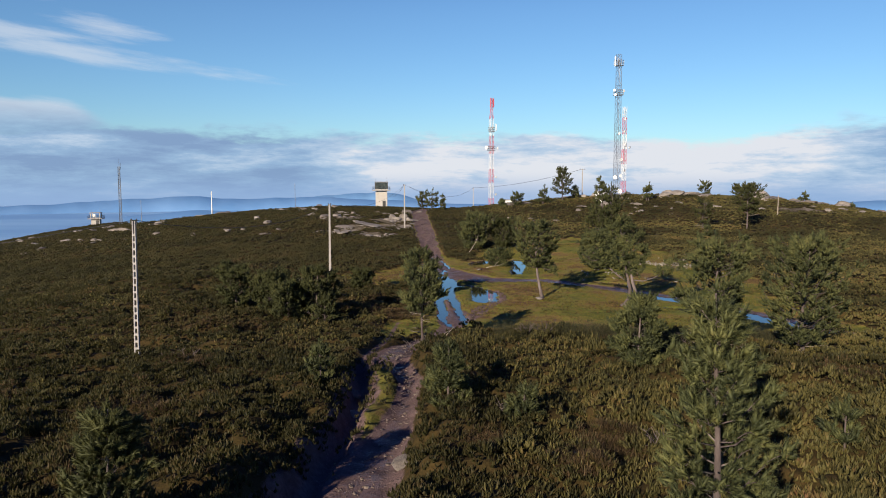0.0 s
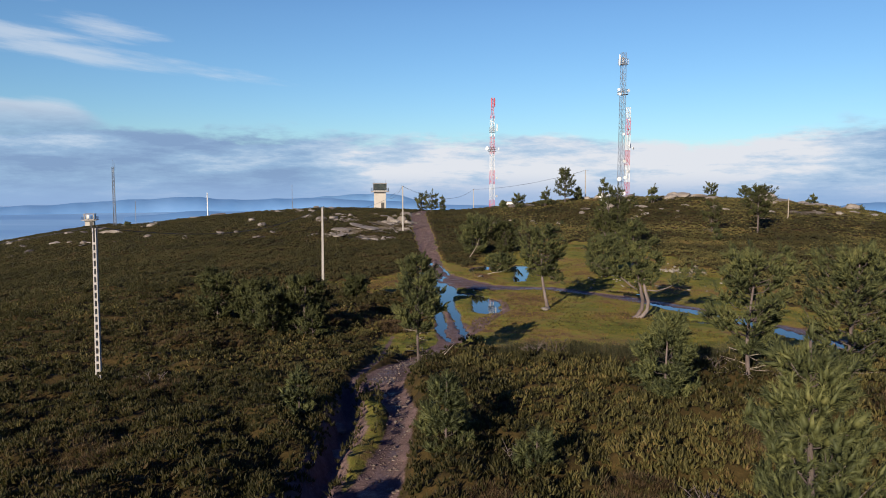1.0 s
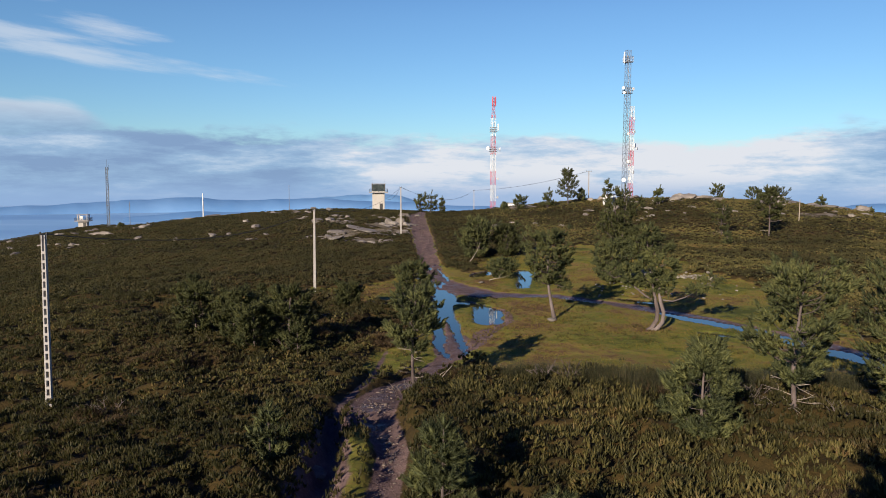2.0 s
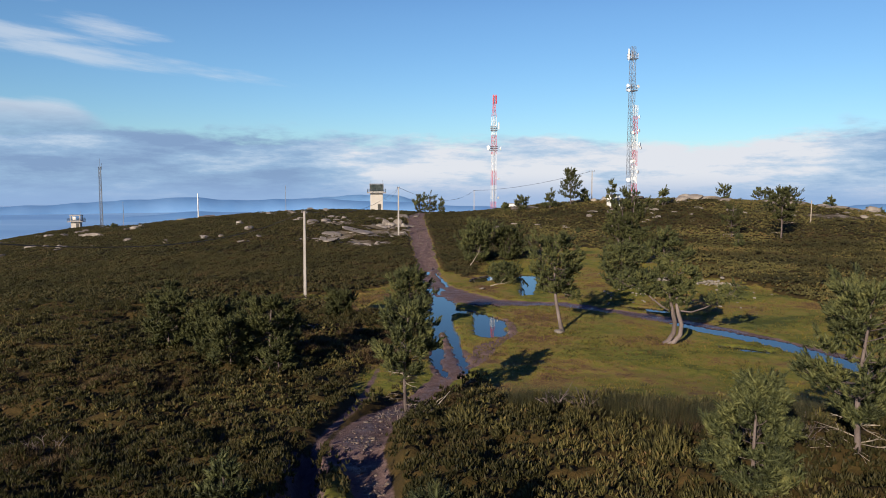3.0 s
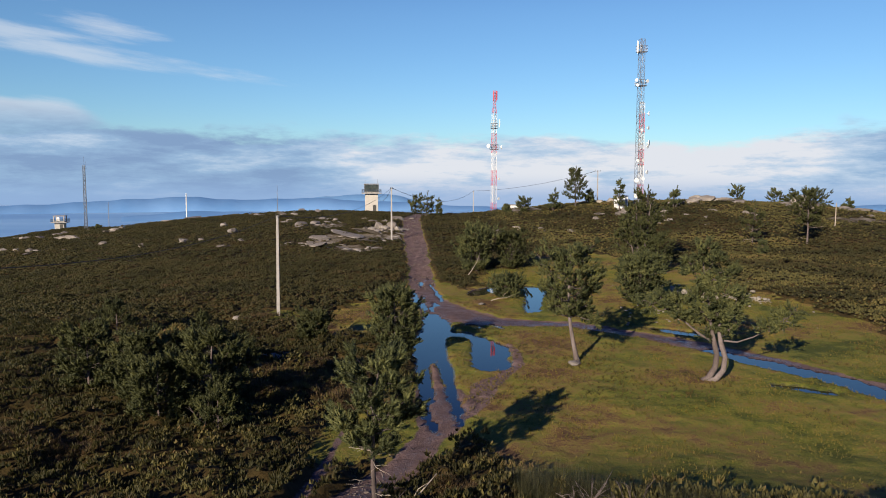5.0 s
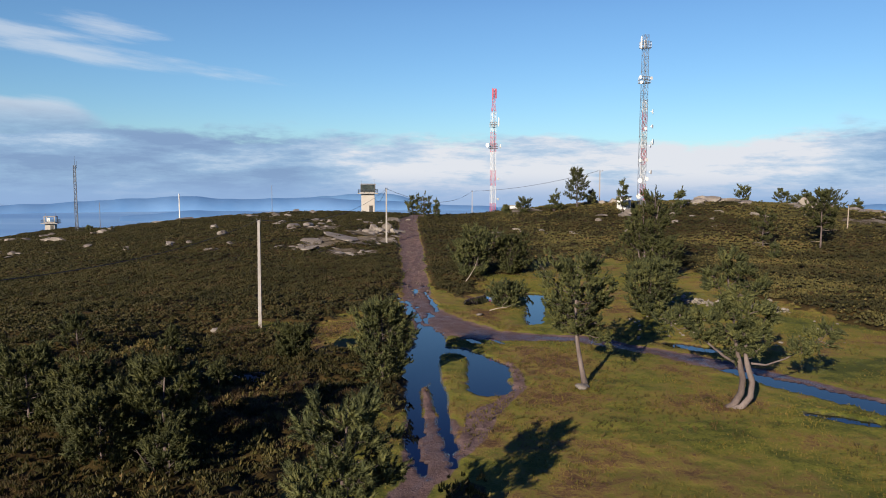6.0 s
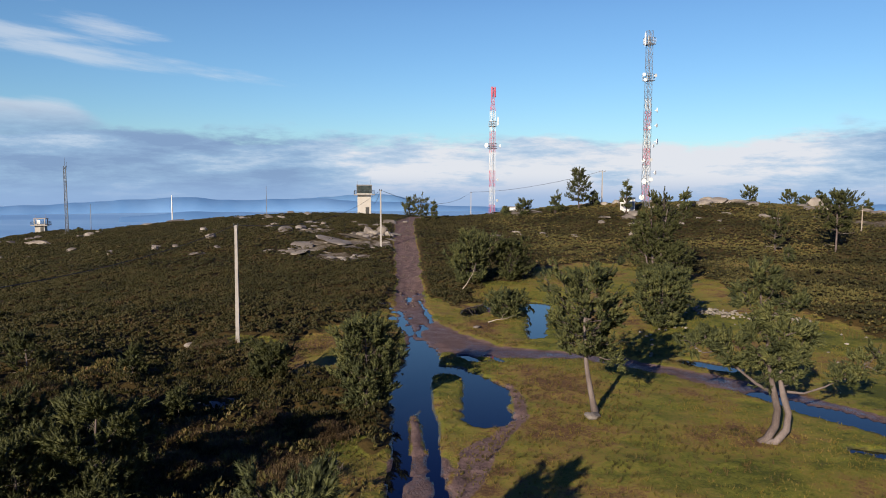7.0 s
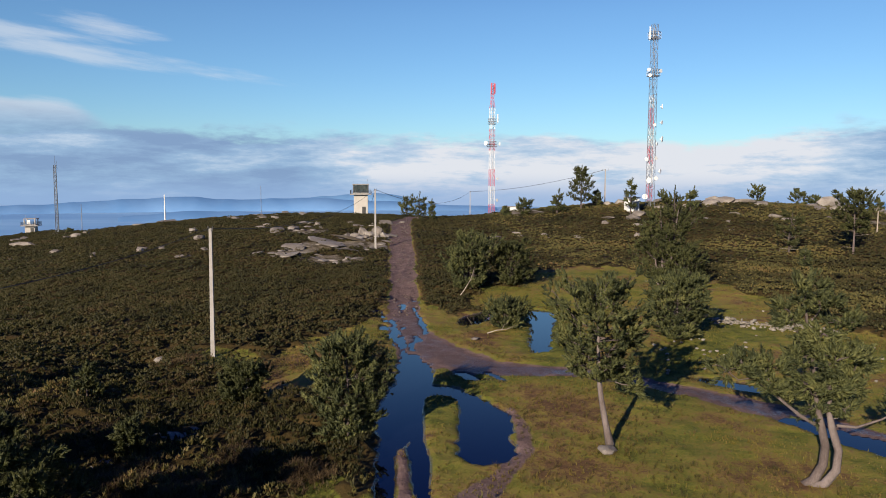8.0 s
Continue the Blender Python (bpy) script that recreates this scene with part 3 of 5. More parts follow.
def bushes(x, y, size=1.05, seed=61):
    """The heather's rounded bushes: height over the soil, and the way outward from each bush's middle."""
    best, ox, oy = np.zeros_like(x), np.zeros_like(x), np.zeros_like(x)
    cx, cy = np.floor(x / size), np.floor(y / size)
    for i in (-1, 0, 1):
        for j in (-1, 0, 1):
            kx, ky = cx + i, cy + j
            dx = x - (kx + 0.1 + 0.8 * hash01(kx, ky, seed)) * size
            dy = y - (ky + 0.1 + 0.8 * hash01(kx, ky, seed + 1)) * size
            r = size * (0.50 + 0.42 * hash01(kx, ky, seed + 2))
            tall = 0.25 + 0.65 * hash01(kx, ky, seed + 3) ** 1.5
            h = tall * np.sqrt(np.clip(1 - (dx * dx + dy * dy) / (r * r), 0, 1))
            up = h > best
            best, ox, oy = np.where(up, h, best), np.where(up, dx / r, ox), np.where(up, dy / r, oy)
    # a broader bush here and there
    if size > 0.8:
        kx, ky = np.floor(x / 2.6), np.floor(y / 2.6)
        for i in (-1, 0, 1):
            for j in (-1, 0, 1):
                ax, ay = kx + i, ky + j
                dx = x - (ax + 0.15 + 0.7 * hash01(ax, ay, seed + 7)) * 2.6
                dy = y - (ay + 0.15 + 0.7 * hash01(ax, ay, seed + 8)) * 2.6
                r = 0.7 + 0.7 * hash01(ax, ay, seed + 9)
                tall = 0.75 * np.maximum(hash01(ax, ay, seed + 10) - 0.35, 0)
                best = best + tall * np.sqrt(np.clip(1 - (dx * dx + dy * dy) / (r * r), 0, 1))
    swell = 0.30 * (fbm(x * 0.12, y * 0.12, 47, 2) - 0.35)
    return best + np.maximum(swell, 0), ox, oy


# ---- ground ----
def spaced(lo, hi, step, out_lo, out_hi, grow=1.06):
    mid = list(np.arange(lo, hi + 1e-6, step))
    up, s = [hi], step
    while up[-1] < out_hi:
        s *= grow
        up.append(up[-1] + s)
    down, s = [lo], step
    while down[-1] > out_lo:
        s *= grow
        down.append(down[-1] - s)
    return np.array(down[:0:-1] + mid + up[1:])


def build_ground():
    xs = spaced(-8, 28, 0.32, -4300, 4300, 1.09)
    ys = spaced(22, 100, 0.32, -4300, 4300, 1.037)
    # finer round the pools
    xs = np.concatenate([xs[xs < -4.9], np.arange(-4.8, 5.8, 0.17), xs[xs > 5.9]])
    ys = np.concatenate([ys[ys < 53.9], np.arange(54.0, 97.9, 0.24), ys[ys > 98.0]])
    gx, gy = np.meshgrid(xs, ys)
    x, y = gx.ravel(), gy.ravel()
    p = plan(x, y)
    z = p["z"] + p["veg"] * bushes(x, y)[0] * 0.52 * (1 - 0.7 * smooth01(y, 72, 112))
    nx, ny = len(xs), len(ys)
    i = (np.arange(ny - 1)[:, None] * nx + np.arange(nx - 1)[None, :]).ravel()
    ob = mesh_object("ground", np.column_stack([x, y, z]), np.column_stack([i, i + 1, i + nx + 1, i + nx]), GROUND, smooth=True)
    verge = np.where((y < 50) & (p["road"] < 1.0) & (chain(x, y, MOSS_RIDGE) > 0.35), 0.3, 1.0)
    for name, v in (("turf", smooth01(p["clear"], 0.8, -0.4) * verge), ("mud", np.maximum.reduce([smooth01(p["road"], 0.25, -0.35), smooth01(p["gully"], 0.9, 0.1), 0.75 * smooth01(chain(x, y, WORN), 0.25, -0.15), 0.8 * smooth01(chain(x, y, TONGUES[1]), 0.0, -0.2)])), ("bare", smooth01(p["slab"], 0.6, -0.8)),
                    ("wet", np.maximum.reduce([smooth01(p["pond"], 0.28, 0.0), 0.5 * smooth01(p["road"], 0.0, -0.6) * smooth01(y, 112, 90), 0.62 * smooth01(chain(x, y, SIDE_TRACK[2:]) + 0.9 * (vnoise((x + 0.5 * y) * 1.6, y * 0.8, 44) - 0.4), 0.2, -0.5)]))):
        a = ob.data.attributes.new(name, "FLOAT", "POINT")
        a.data.foreach_set("value", v.astype(np.float32))
    tagged(ob, "moorland hilltop of dark soil, turf and muddy ruts", "ground", kind="structure")


build_ground()
water = mesh_object("water", [(-5, 46, WATER_Z), (37, 46, WATER_Z), (37, 104, WATER_Z), (-5, 104, WATER_Z)], [(0, 1, 2, 3)], WATER)
tagged(water, "still dark rainwater lying in ruts and hollows", "water", kind="structure")
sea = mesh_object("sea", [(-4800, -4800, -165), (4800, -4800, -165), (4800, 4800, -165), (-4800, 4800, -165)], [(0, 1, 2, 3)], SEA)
tagged(sea, "blue sea far below the hill, haze put into its colour", "sea", kind="structure")


def build_far_bands(name, dist, height, seed, az0, az1, mat=None, rough=9):
    k = 160
    az = np.linspace(az0, az1, k)
    env = np.sin(np.linspace(0, math.pi, k)) ** 0.6
    top = -152 + height * env * (0.15 + 1.15 * fbm(az * rough, az * 0, seed, 4))
    verts, faces = [], []
    for a, t in zip(az, top):
        s, c = math.sin(a), math.cos(a)
        verts += [(s * dist, c * dist, -166), (s * (dist + 120), c * (dist + 120), t), (s * (dist + 260), c * (dist + 260), -166)]
    for i in range(k - 1):
        b = 3 * i
        faces += [(b, b + 3, b + 4, b + 1), (b + 1, b + 4, b + 5, b + 2)]
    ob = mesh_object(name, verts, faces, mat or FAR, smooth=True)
    tagged(ob, "low hill-shaped band beyond the water, blue haze in its colour", "hills", kind="structure")


build_far_bands("backdrop_hills", 4200, 76, 3, -0.60, 0.06)
build_far_bands("backdrop_mountain", 4330, 88, 5, -0.24, -0.02, HAZY, 11)
build_far_bands("backdrop_headland", 3300, 30, 8, -0.42, -0.16)
# Added hill-shaped band that stands for a dark blue strip of hazy sea.
build_far_bands("backdrop_coast", 4000, 95, 6, 0.36, 0.85)


# ---- heather and other low growth ----
def sprigs(rng, x, y, z, blades, height, width, lean, ox=0.0, oy=0.0):
    """Tufts at the given places: a ring of foot points and a pointed blade over each, leaning outward by ox, oy. Returns vertices and faces."""
    m = len(x)
    h = height * rng.uniform(0.6, 1.25, m)
    a0 = rng.uniform(0, 2 * math.pi, m)
    r = width * rng.uniform(0.8, 1.3, m)
    v = np.empty((m, 2 * blades, 3), np.float32)
    tris = np.empty((m, blades, 3), np.int64)
    base = np.arange(m) * 2 * blades
    for b in range(blades):
        a = a0 + 2 * math.pi * b / blades
        v[:, b] = np.column_stack([x + np.cos(a) * r, y + np.sin(a) * r, z - 0.05 + 0 * a])
        t = a + math.pi / blades + rng.uniform(-0.5, 0.5, m)
        out = h * lean * rng.uniform(0.2, 1.15, m)
        v[:, blades + b] = np.column_stack([x + np.cos(t) * out + ox * h * 0.7, y + np.sin(t) * out + oy * h * 0.7, z + h * rng.uniform(0.5, 1.05, m)])
        tris[:, b] = np.column_stack([base + b, base + (b + 1) % blades, base + blades + b])
    return v.reshape(-1, 3), tris.reshape(-1, 3)


def scatter(rng, y0, y1, density, half=0.66, extra=4.0, keep=None):
    wide = half * y1 + extra
    m = int((y1 - y0) * 2 * wide * density)
    x, y = rng.uniform(-wide, wide, m), rng.uniform(y0, y1, m)
    ok = np.abs(x) < half * np.maximum(y, 0) + extra
    return x[ok], y[ok]


def build_heather():
    rng = np.random.default_rng(11)
    bands = [(8, 40, 46, 4, 0.15, 0.056), (40, 75, 29, 4, 0.14, 0.076), (75, 122, 22, 3, 0.13, 0.145), (122, 262, 6.5, 3, 0.15, 0.25)]
    for y0, y1, dens, blades, h, w in bands:
        x, y = scatter(rng, y0, y1, dens)
        p = plan(x, y)
        # More bright gorse to the right: real plants, plus sunlit slope put into colour.
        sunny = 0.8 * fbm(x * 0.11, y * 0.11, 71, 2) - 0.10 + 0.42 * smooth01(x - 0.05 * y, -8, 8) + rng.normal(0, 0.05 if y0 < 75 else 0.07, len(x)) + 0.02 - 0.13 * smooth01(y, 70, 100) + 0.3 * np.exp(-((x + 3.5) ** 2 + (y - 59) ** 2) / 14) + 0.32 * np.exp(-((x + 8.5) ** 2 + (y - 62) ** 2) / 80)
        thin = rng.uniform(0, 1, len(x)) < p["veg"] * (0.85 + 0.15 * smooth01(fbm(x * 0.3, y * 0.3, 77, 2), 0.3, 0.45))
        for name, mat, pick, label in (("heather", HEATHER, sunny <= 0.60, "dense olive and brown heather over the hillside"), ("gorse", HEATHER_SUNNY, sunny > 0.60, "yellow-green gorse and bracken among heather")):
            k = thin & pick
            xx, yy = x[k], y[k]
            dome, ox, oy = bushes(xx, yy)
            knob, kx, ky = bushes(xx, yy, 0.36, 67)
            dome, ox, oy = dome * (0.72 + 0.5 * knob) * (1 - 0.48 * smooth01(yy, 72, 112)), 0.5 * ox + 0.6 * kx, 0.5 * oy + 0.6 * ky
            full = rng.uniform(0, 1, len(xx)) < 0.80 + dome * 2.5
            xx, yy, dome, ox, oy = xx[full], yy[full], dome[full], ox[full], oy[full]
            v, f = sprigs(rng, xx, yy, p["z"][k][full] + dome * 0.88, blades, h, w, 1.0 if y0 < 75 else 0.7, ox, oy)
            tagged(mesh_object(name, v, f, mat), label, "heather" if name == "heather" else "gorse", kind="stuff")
    # the same heather to either side of the way and behind
    x, y = rng.uniform(-48, 52, 62000), rng.uniform(-28, 72, 62000)
    k = np.abs(x) > 0.64 * np.maximum(y - 1, 0) + 3.2
    x, y = x[k], y[k]
    p = plan(x, y)
    k = rng.uniform(0, 1, len(x)) < p["veg"]
    dome, ox, oy = bushes(x[k], y[k])
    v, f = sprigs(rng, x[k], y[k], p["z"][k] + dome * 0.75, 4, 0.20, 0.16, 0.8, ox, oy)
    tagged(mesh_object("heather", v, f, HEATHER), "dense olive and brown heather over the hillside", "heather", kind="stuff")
    # turf in the clearing
    x, y = scatter(rng, 46, 120, 17)
    p = plan(x, y)
    k = (p["clear"] < 0.6) & (p["road"] > 0.1) & (p["pond"] > 0.12) & (rng.uniform(0, 1, len(x)) < smooth01(fbm(x * 0.35, y * 0.35, 83, 3), 0.36, 0.66))
    v, f = sprigs(rng, x[k], y[k], p["z"][k] + 0.03, 4, 0.085, 0.020, 1.1)
    tagged(mesh_object("grass", v, f, GRASS), "short green and straw-coloured grass in the clearing", "grass", kind="stuff")
    # rough brown tussocks on the turf
    x, y = scatter(rng, 54, 118, 9)
    p = plan(x, y)
    lush = smooth01(fbm(x * 0.22, y * 0.3, 87, 3), 0.46, 0.62) + 0.8 * np.exp(-((x - 9.5) ** 2 / 16 + (y - 71) ** 2 / 8)) + 0.8 * smooth01(p["clear"], -1.6, 0.3)
    k = (p["clear"] < 0.9) & (p["road"] > 0.25) & (p["pond"] > 0.35) & (rng.uniform(0, 1, len(x)) < lush * 0.8)
    v, f = sprigs(rng, x[k], y[k], p["z"][k] + 0.03, 7, 0.19, 0.022, 0.9)
    tagged(mesh_object("tussocks", v, f, TUSSOCK), "brown and olive rough tussocks on the turf", "grass", kind="stuff")
    # rusty dead bracken in patches
    px, py = [], []
    for cx, cy, r, m in ((1.6, 23.4, 0.7, 260), (5.6, 23.8, 1.2, 420), (4.2, 21.5, 1.0, 300), (-13.6, 37.8, 1.8, 420), (-4.4, 57.6, 2.0, 520), (-6.8, 60.5, 1.8, 380), (-3.6, 62.5, 1.2, 260), (9.2, 38.5, 1.6, 360), (13.0, 39.5, 1.5, 320), (-16.5, 49, 1.5, 300), (1.0, 45.6, 0.9, 260), (-9.5, 78.5, 1.6, 240), (-14.5, 80.5, 1.8, 260), (-8.2, 58.6, 1.6, 380), (-9.6, 61.6, 1.5, 320), (-12.6, 66.5, 1.5, 260), (-6.4, 64.0, 1.2, 300), (-13.6, 49.3, 1.3, 300), (-18.5, 66.0, 1.6, 240), (-13.0, 75.0, 1.6, 240), (10.5, 27.0, 1.3, 340), (16.5, 30.0, 1.6, 300), (-20, 31, 1.8, 320), (-11, 27, 1.3, 260)):
        a, d = rng.uniform(0, 6.283, m), r * np.sqrt(rng.uniform(0, 1, m)) * rng.uniform(0.5, 1.2, m)
        px.append(cx + d * np.cos(a))
        py.append(cy + 1.2 * d * np.sin(a))
    x, y = np.concatenate(px), np.concatenate(py)
    v, f = sprigs(rng, x, y, plan(x, y)["z"] + 0.75 * bushes(x, y)[0] + 0.05, 6, 0.20, 0.03, 1.7)
    tagged(mesh_object("bracken", v, f, BRACKEN), "rusty brown dead bracken in patches", "bracken", kind="stuff")
    # tall dark broom on the bank before the clearing
    x, y = rng.uniform(2.8, 18, 26000), rng.uniform(37.0, 48.5, 26000)
    edge = np.interp(x, [2.8, 4.5, 6, 8, 10, 13, 18], [45.8, 43.8, 41.0, 39.4, 39.2, 40.2, 41.8])
    k = np.abs(y - edge + 1.0 * (vnoise(x * 0.5, y * 0, 15) - 0.5)) < (2.2 * vnoise(x * 0.5, y * 0.5, 19) + 0.1) * rng.uniform(0.4, 1.2, len(x))
    x, y = x[k], y[k]
    v, f = sprigs(rng, x, y, plan(x, y)["z"] + 0.1, 8, 0.95, 0.013, 0.7)
    tagged(mesh_object("broom", v, f, BROOM), "thin upright grey-green broom beside the clearing", "shrub", kind="stuff")


build_heather()


# ---- trees ----
def brushes(rng, feet, ways, per, length, width, fan=0.80, core=0.17):
    """Bottle-brush shoots: needles stand out all round and along each shoot. Returns vertices and triangles."""
    feet, ways = np.asarray(feet, float), np.asarray(ways, float)
    m = len(feet)
    ways = ways / np.linalg.norm(ways, axis=1)[:, None]
    ln = length * rng.uniform(0.7, 1.25, (m, 1))
    c, w, ln = (np.repeat(a, per, axis=0) for a in (feet, ways, ln))
    rad = np.cross(w, rng.normal(size=(m * per, 3)))
    rad /= np.linalg.norm(rad, axis=1)[:, None] + 1e-9
    s = rng.uniform(0.0, 1.0, (m * per, 1))
    d = w * rng.uniform(0.5, 1.0, (m * per, 1)) + rad * fan * rng.uniform(0.6, 1.2, (m * per, 1))
    d /= np.linalg.norm(d, axis=1)[:, None]
    side = np.cross(d, rng.normal(size=(m * per, 3)))
    side /= np.linalg.norm(side, axis=1)[:, None] + 1e-9
    start = c + w * ln * s + rad * 0.01
    tip = start + d * ln * 0.40 * (1.15 - 0.4 * s)
    v = np.stack([start - side * width, start + side * width, tip], axis=1).reshape(-1, 3)
    tri = np.arange(m * per * 3).reshape(-1, 3)
    # the close-set inner needles: a slim spindle along each shoot
    a = np.cross(ways, rng.normal(size=(m, 3)))
    a /= np.linalg.norm(a, axis=1)[:, None] + 1e-9
    b = np.cross(ways, a)
    one = ln[::per]
    mid, r = feet + ways * one * 0.45, core * one
    sp = np.stack([feet, mid + a * r, mid - 0.5 * a * r + 0.87 * b * r, mid - 0.5 * a * r - 0.87 * b * r, feet + ways * one * 1.2], axis=1).reshape(-1, 3)
    base = len(v) + 5 * np.arange(m)[:, None, None]
    ends = base + np.array([(0, 2, 1), (0, 3, 2), (0, 1, 3), (4, 1, 2), (4, 2, 3), (4, 3, 1)])[None]
    return np.concatenate([v, sp]), np.concatenate([tri, ends.reshape(-1, 3)])


def profile(shape, u):
    """How far the limbs reach, from the lowest (0) to the top (1)."""
    if shape == "cone":
        return (0.16 + 0.92 * (1 - u) ** 0.85) * min(1.0, 0.62 + 1.6 * u)
    if shape == "round":
        return max(0.22, (1 - abs(2 * u - 0.75) ** 2.3 / 1.75)) * min(1.0, 0.75 + u)
    return max(0.25, 0.42 + 0.62 * math.sin(math.pi * min(1.0, 0.12 + 0.86 * u)))


def fineness(y):
    """Needles on a shoot, half a needle's width and a shoot's length, by how close the way passes."""
    for far, per, width, size in ((30, 60, 0.007, 0.34), (50, 38, 0.011, 0.34), (76, 27, 0.018, 0.36), (100, 17, 0.029, 0.42), (130, 12, 0.042, 0.48), (400, 8, 0.062, 0.55)):
        if y < far:
            return per, width, size


def pine(x, y, height, spread, low=0.15, limbs=30, twigs=5, shape="cone", lean=(0, 0), curve=0.0, bare=0, mat=None, label="", group="pines on the moor", seed=0, thick=0.11, stems=1, sink=0.15, bunch=3, boughs=()):
    """A pine: tapered trunk, whorls of limbs, needled shoots on their twigs, and a few bare dead limbs."""
    rng = np.random.default_rng(1000 + seed)
    per, width, size = fineness(y)
    tree = empty("pine_tree", pose(x, y, gz(x, y) - sink), label or "young green pine standing in the heather", "tree", group)
    feet, ways = [], []
    for s in range(stems):
        off = Vector((0, 0, 0)) if stems == 1 else Vector((rng.uniform(-1, 1), rng.uniform(-1, 1), 0)) * spread * 0.42
        tall = (height + sink) * (1 if s == 0 else rng.uniform(0.6, 0.95)) - size * 0.9
        steps = 9
        bend = rng.uniform(-1, 1, 2) * 0.025 * tall
        line = []
        for i in range(steps + 1):
            t = i / steps
            line.append(off * (0.35 + 0.65 * t) + Vector((lean[0] * tall * t + bend[0] * math.sin(t * 4) + curve * math.sin(t * math.pi), lean[1] * tall * t + bend[1] * math.sin(t * 5), tall * t)))
        rad = [thick * tall / 6 * (1 - 0.86 * (i / steps)) + 0.008 for i in range(steps + 1)]
        rad[0] *= 1.4
        bm = bmesh.new()
        add_tube(bm, line, rad, 7)
        part("trunk", bm, BARK, tree, "grey-brown pine trunk", True)

        def on(t):
            i = min(int(t * steps), steps - 1)
            return line[i].lerp(line[i + 1], t * steps - i)
        count = limbs // stems if stems > 1 else limbs
        tiers = max(2, round(count / 5))
        for k in range(count + bare):
            dead = k >= count
            tier = k % tiers
            t = max(low, 0.12) * rng.uniform(0.35, 1.05) if dead else low + (0.95 - low) * (tier + rng.uniform(-0.22, 0.22) + 0.3) / tiers
            t = min(max(t, 0.03), 0.97)
            a = k * 2.4 + rng.uniform(-0.4, 0.4)
            u = min(1.0, max(0.0, (t - low) / (1 - low)))
            reach = spread * (rng.uniform(0.45, 0.95) if dead else profile(shape, u) * rng.uniform(0.62, 1.12)) * (0.75 if stems > 1 else 1.0)
            reach = reach if dead else max(0.14, reach - 0.55 * size)
            rise = rng.uniform(-0.2, 0.3) if dead else 0.10 + 0.65 * u + rng.uniform(-0.12, 0.2)
            p0 = on(t)
            p1 = p0 + Vector((math.cos(a) * reach * 0.5, math.sin(a) * reach * 0.5, reach * rise * 0.35))
            p2 = p0 + Vector((math.cos(a + 0.2) * reach, math.sin(a + 0.2) * reach, reach * (rise + 0.22 * (not dead))))
            bm = bmesh.new()
            r0 = max(0.011, rad[0] * (0.13 if dead else 0.20) * (1 - 0.6 * u))
            add_tube(bm, [p0, p1, p2], [r0, r0 * 0.7, r0 * 0.25], 4)
            for j in range(3 if dead else twigs):
                f = 0.3 + 0.7 * (j + rng.uniform(0.2, 1.0)) / twigs
                q0 = p0.lerp(p1, f * 2) if f < 0.5 else p1.lerp(p2, min(f * 2 - 1, 1.0))
                turn = a + (-1) ** j * rng.uniform(0.35, 1.2) * (1.15 - 0.6 * f)
                q1 = q0 + Vector((math.cos(turn), math.sin(turn), rng.uniform(0.1, 0.75) if not dead else rng.uniform(-0.3, 0.4))) * (0.10 + reach * rng.uniform(0.16, 0.34))
                add_tube(bm, [q0, q0.lerp(q1, 0.5) + Vector((0, 0, 0.03)), q1], [r0 * 0.5, r0 * 0.35, r0 * 0.15], 3)
                if not dead:
                    way = (q1 - q0).normalized()
                    for b in range(bunch):
                        feet.append(tuple(q0.lerp(q1, rng.uniform(0.6, 1.05)) + Vector(rng.normal(0, 0.03 + 0.022 * spread, 3))))
                        ways.append(tuple(way * 0.65 + Vector((0, 0, 0.55)) + Vector(rng.normal(0, 0.36, 3))))
            if not dead:
                feet.append(tuple(p2))
                ways.append(tuple((p2 - p1).normalized() + Vector((0, 0, 0.45))))
            part("limb", bm, DEADWOOD if dead else BARK, tree, "bare grey dead limb" if dead else "", True)
        for f in (0.86, 0.92, 0.96, 1.0):
            feet.append(tuple(on(f)))
            ways.append(tuple(Vector((0, 0, 1)) + Vector(rng.normal(0, 0.25 if f < 1 else 0.05, 3))))
    # boughs that stand out from the crown: foot on the trunk, middle of the needles, breadth, shoots
    for t, c, r, m in boughs:
        p0, c = on(t), Vector(c)
        bm = bmesh.new()
        p1 = p0.lerp(c, 0.55) + Vector((0, 0, -0.12))
        add_tube(bm, [p0, p1, c], [0.04, 0.028, 0.012], 5)
        for k in range(m // 6):
            d = Vector(rng.normal(size=3)).normalized() * r * rng.uniform(0.6, 1.05)
            d.z *= 0.65
            q = p1.lerp(c, rng.uniform(0.35, 1.0))
            add_tube(bm, [q, q + d * 0.5 + Vector((0, 0, 0.04)), q + d], [0.016, 0.011, 0.005], 3)
            for g in rng.uniform(0.55, 1.05, 6):
                feet.append(tuple(q + d * g + Vector(rng.normal(0, 0.07, 3))))
                ways.append(tuple(d.normalized() * 0.8 + Vector((0, 0, 0.6)) + Vector(rng.normal(0, 0.3, 3))))
        part("bough", bm, BARK, tree, "long bough standing out from the crown", True)
    v, f = brushes(rng, feet, ways, per, size, width)
    mesh_object("crown", v, f, mat or NEEDLES, tree, "tufted green needles")
    return tree


YOUNG = "bushy young pine rising from the heather"
pine(6.2, 15.9, 6.6, 1.5, 0.14, 48, 4, bare=12, label="tall young pine with dead lower limbs", seed=1, thick=0.10, sink=0.3, bunch=5)
pine(0.2, 27.5, 2.8, 1.05, 0.06, 26, 5, label="bushy young pine beside the muddy track", seed=2, bunch=6)
pine(2.9, 25.6, 1.9, 0.75, 0.10, 14, 4, label=YOUNG, seed=3)
pine(12.8, 22.8, 1.9, 0.6, 0.2, 10, 3, label="small thin pine among gorse", seed=4)
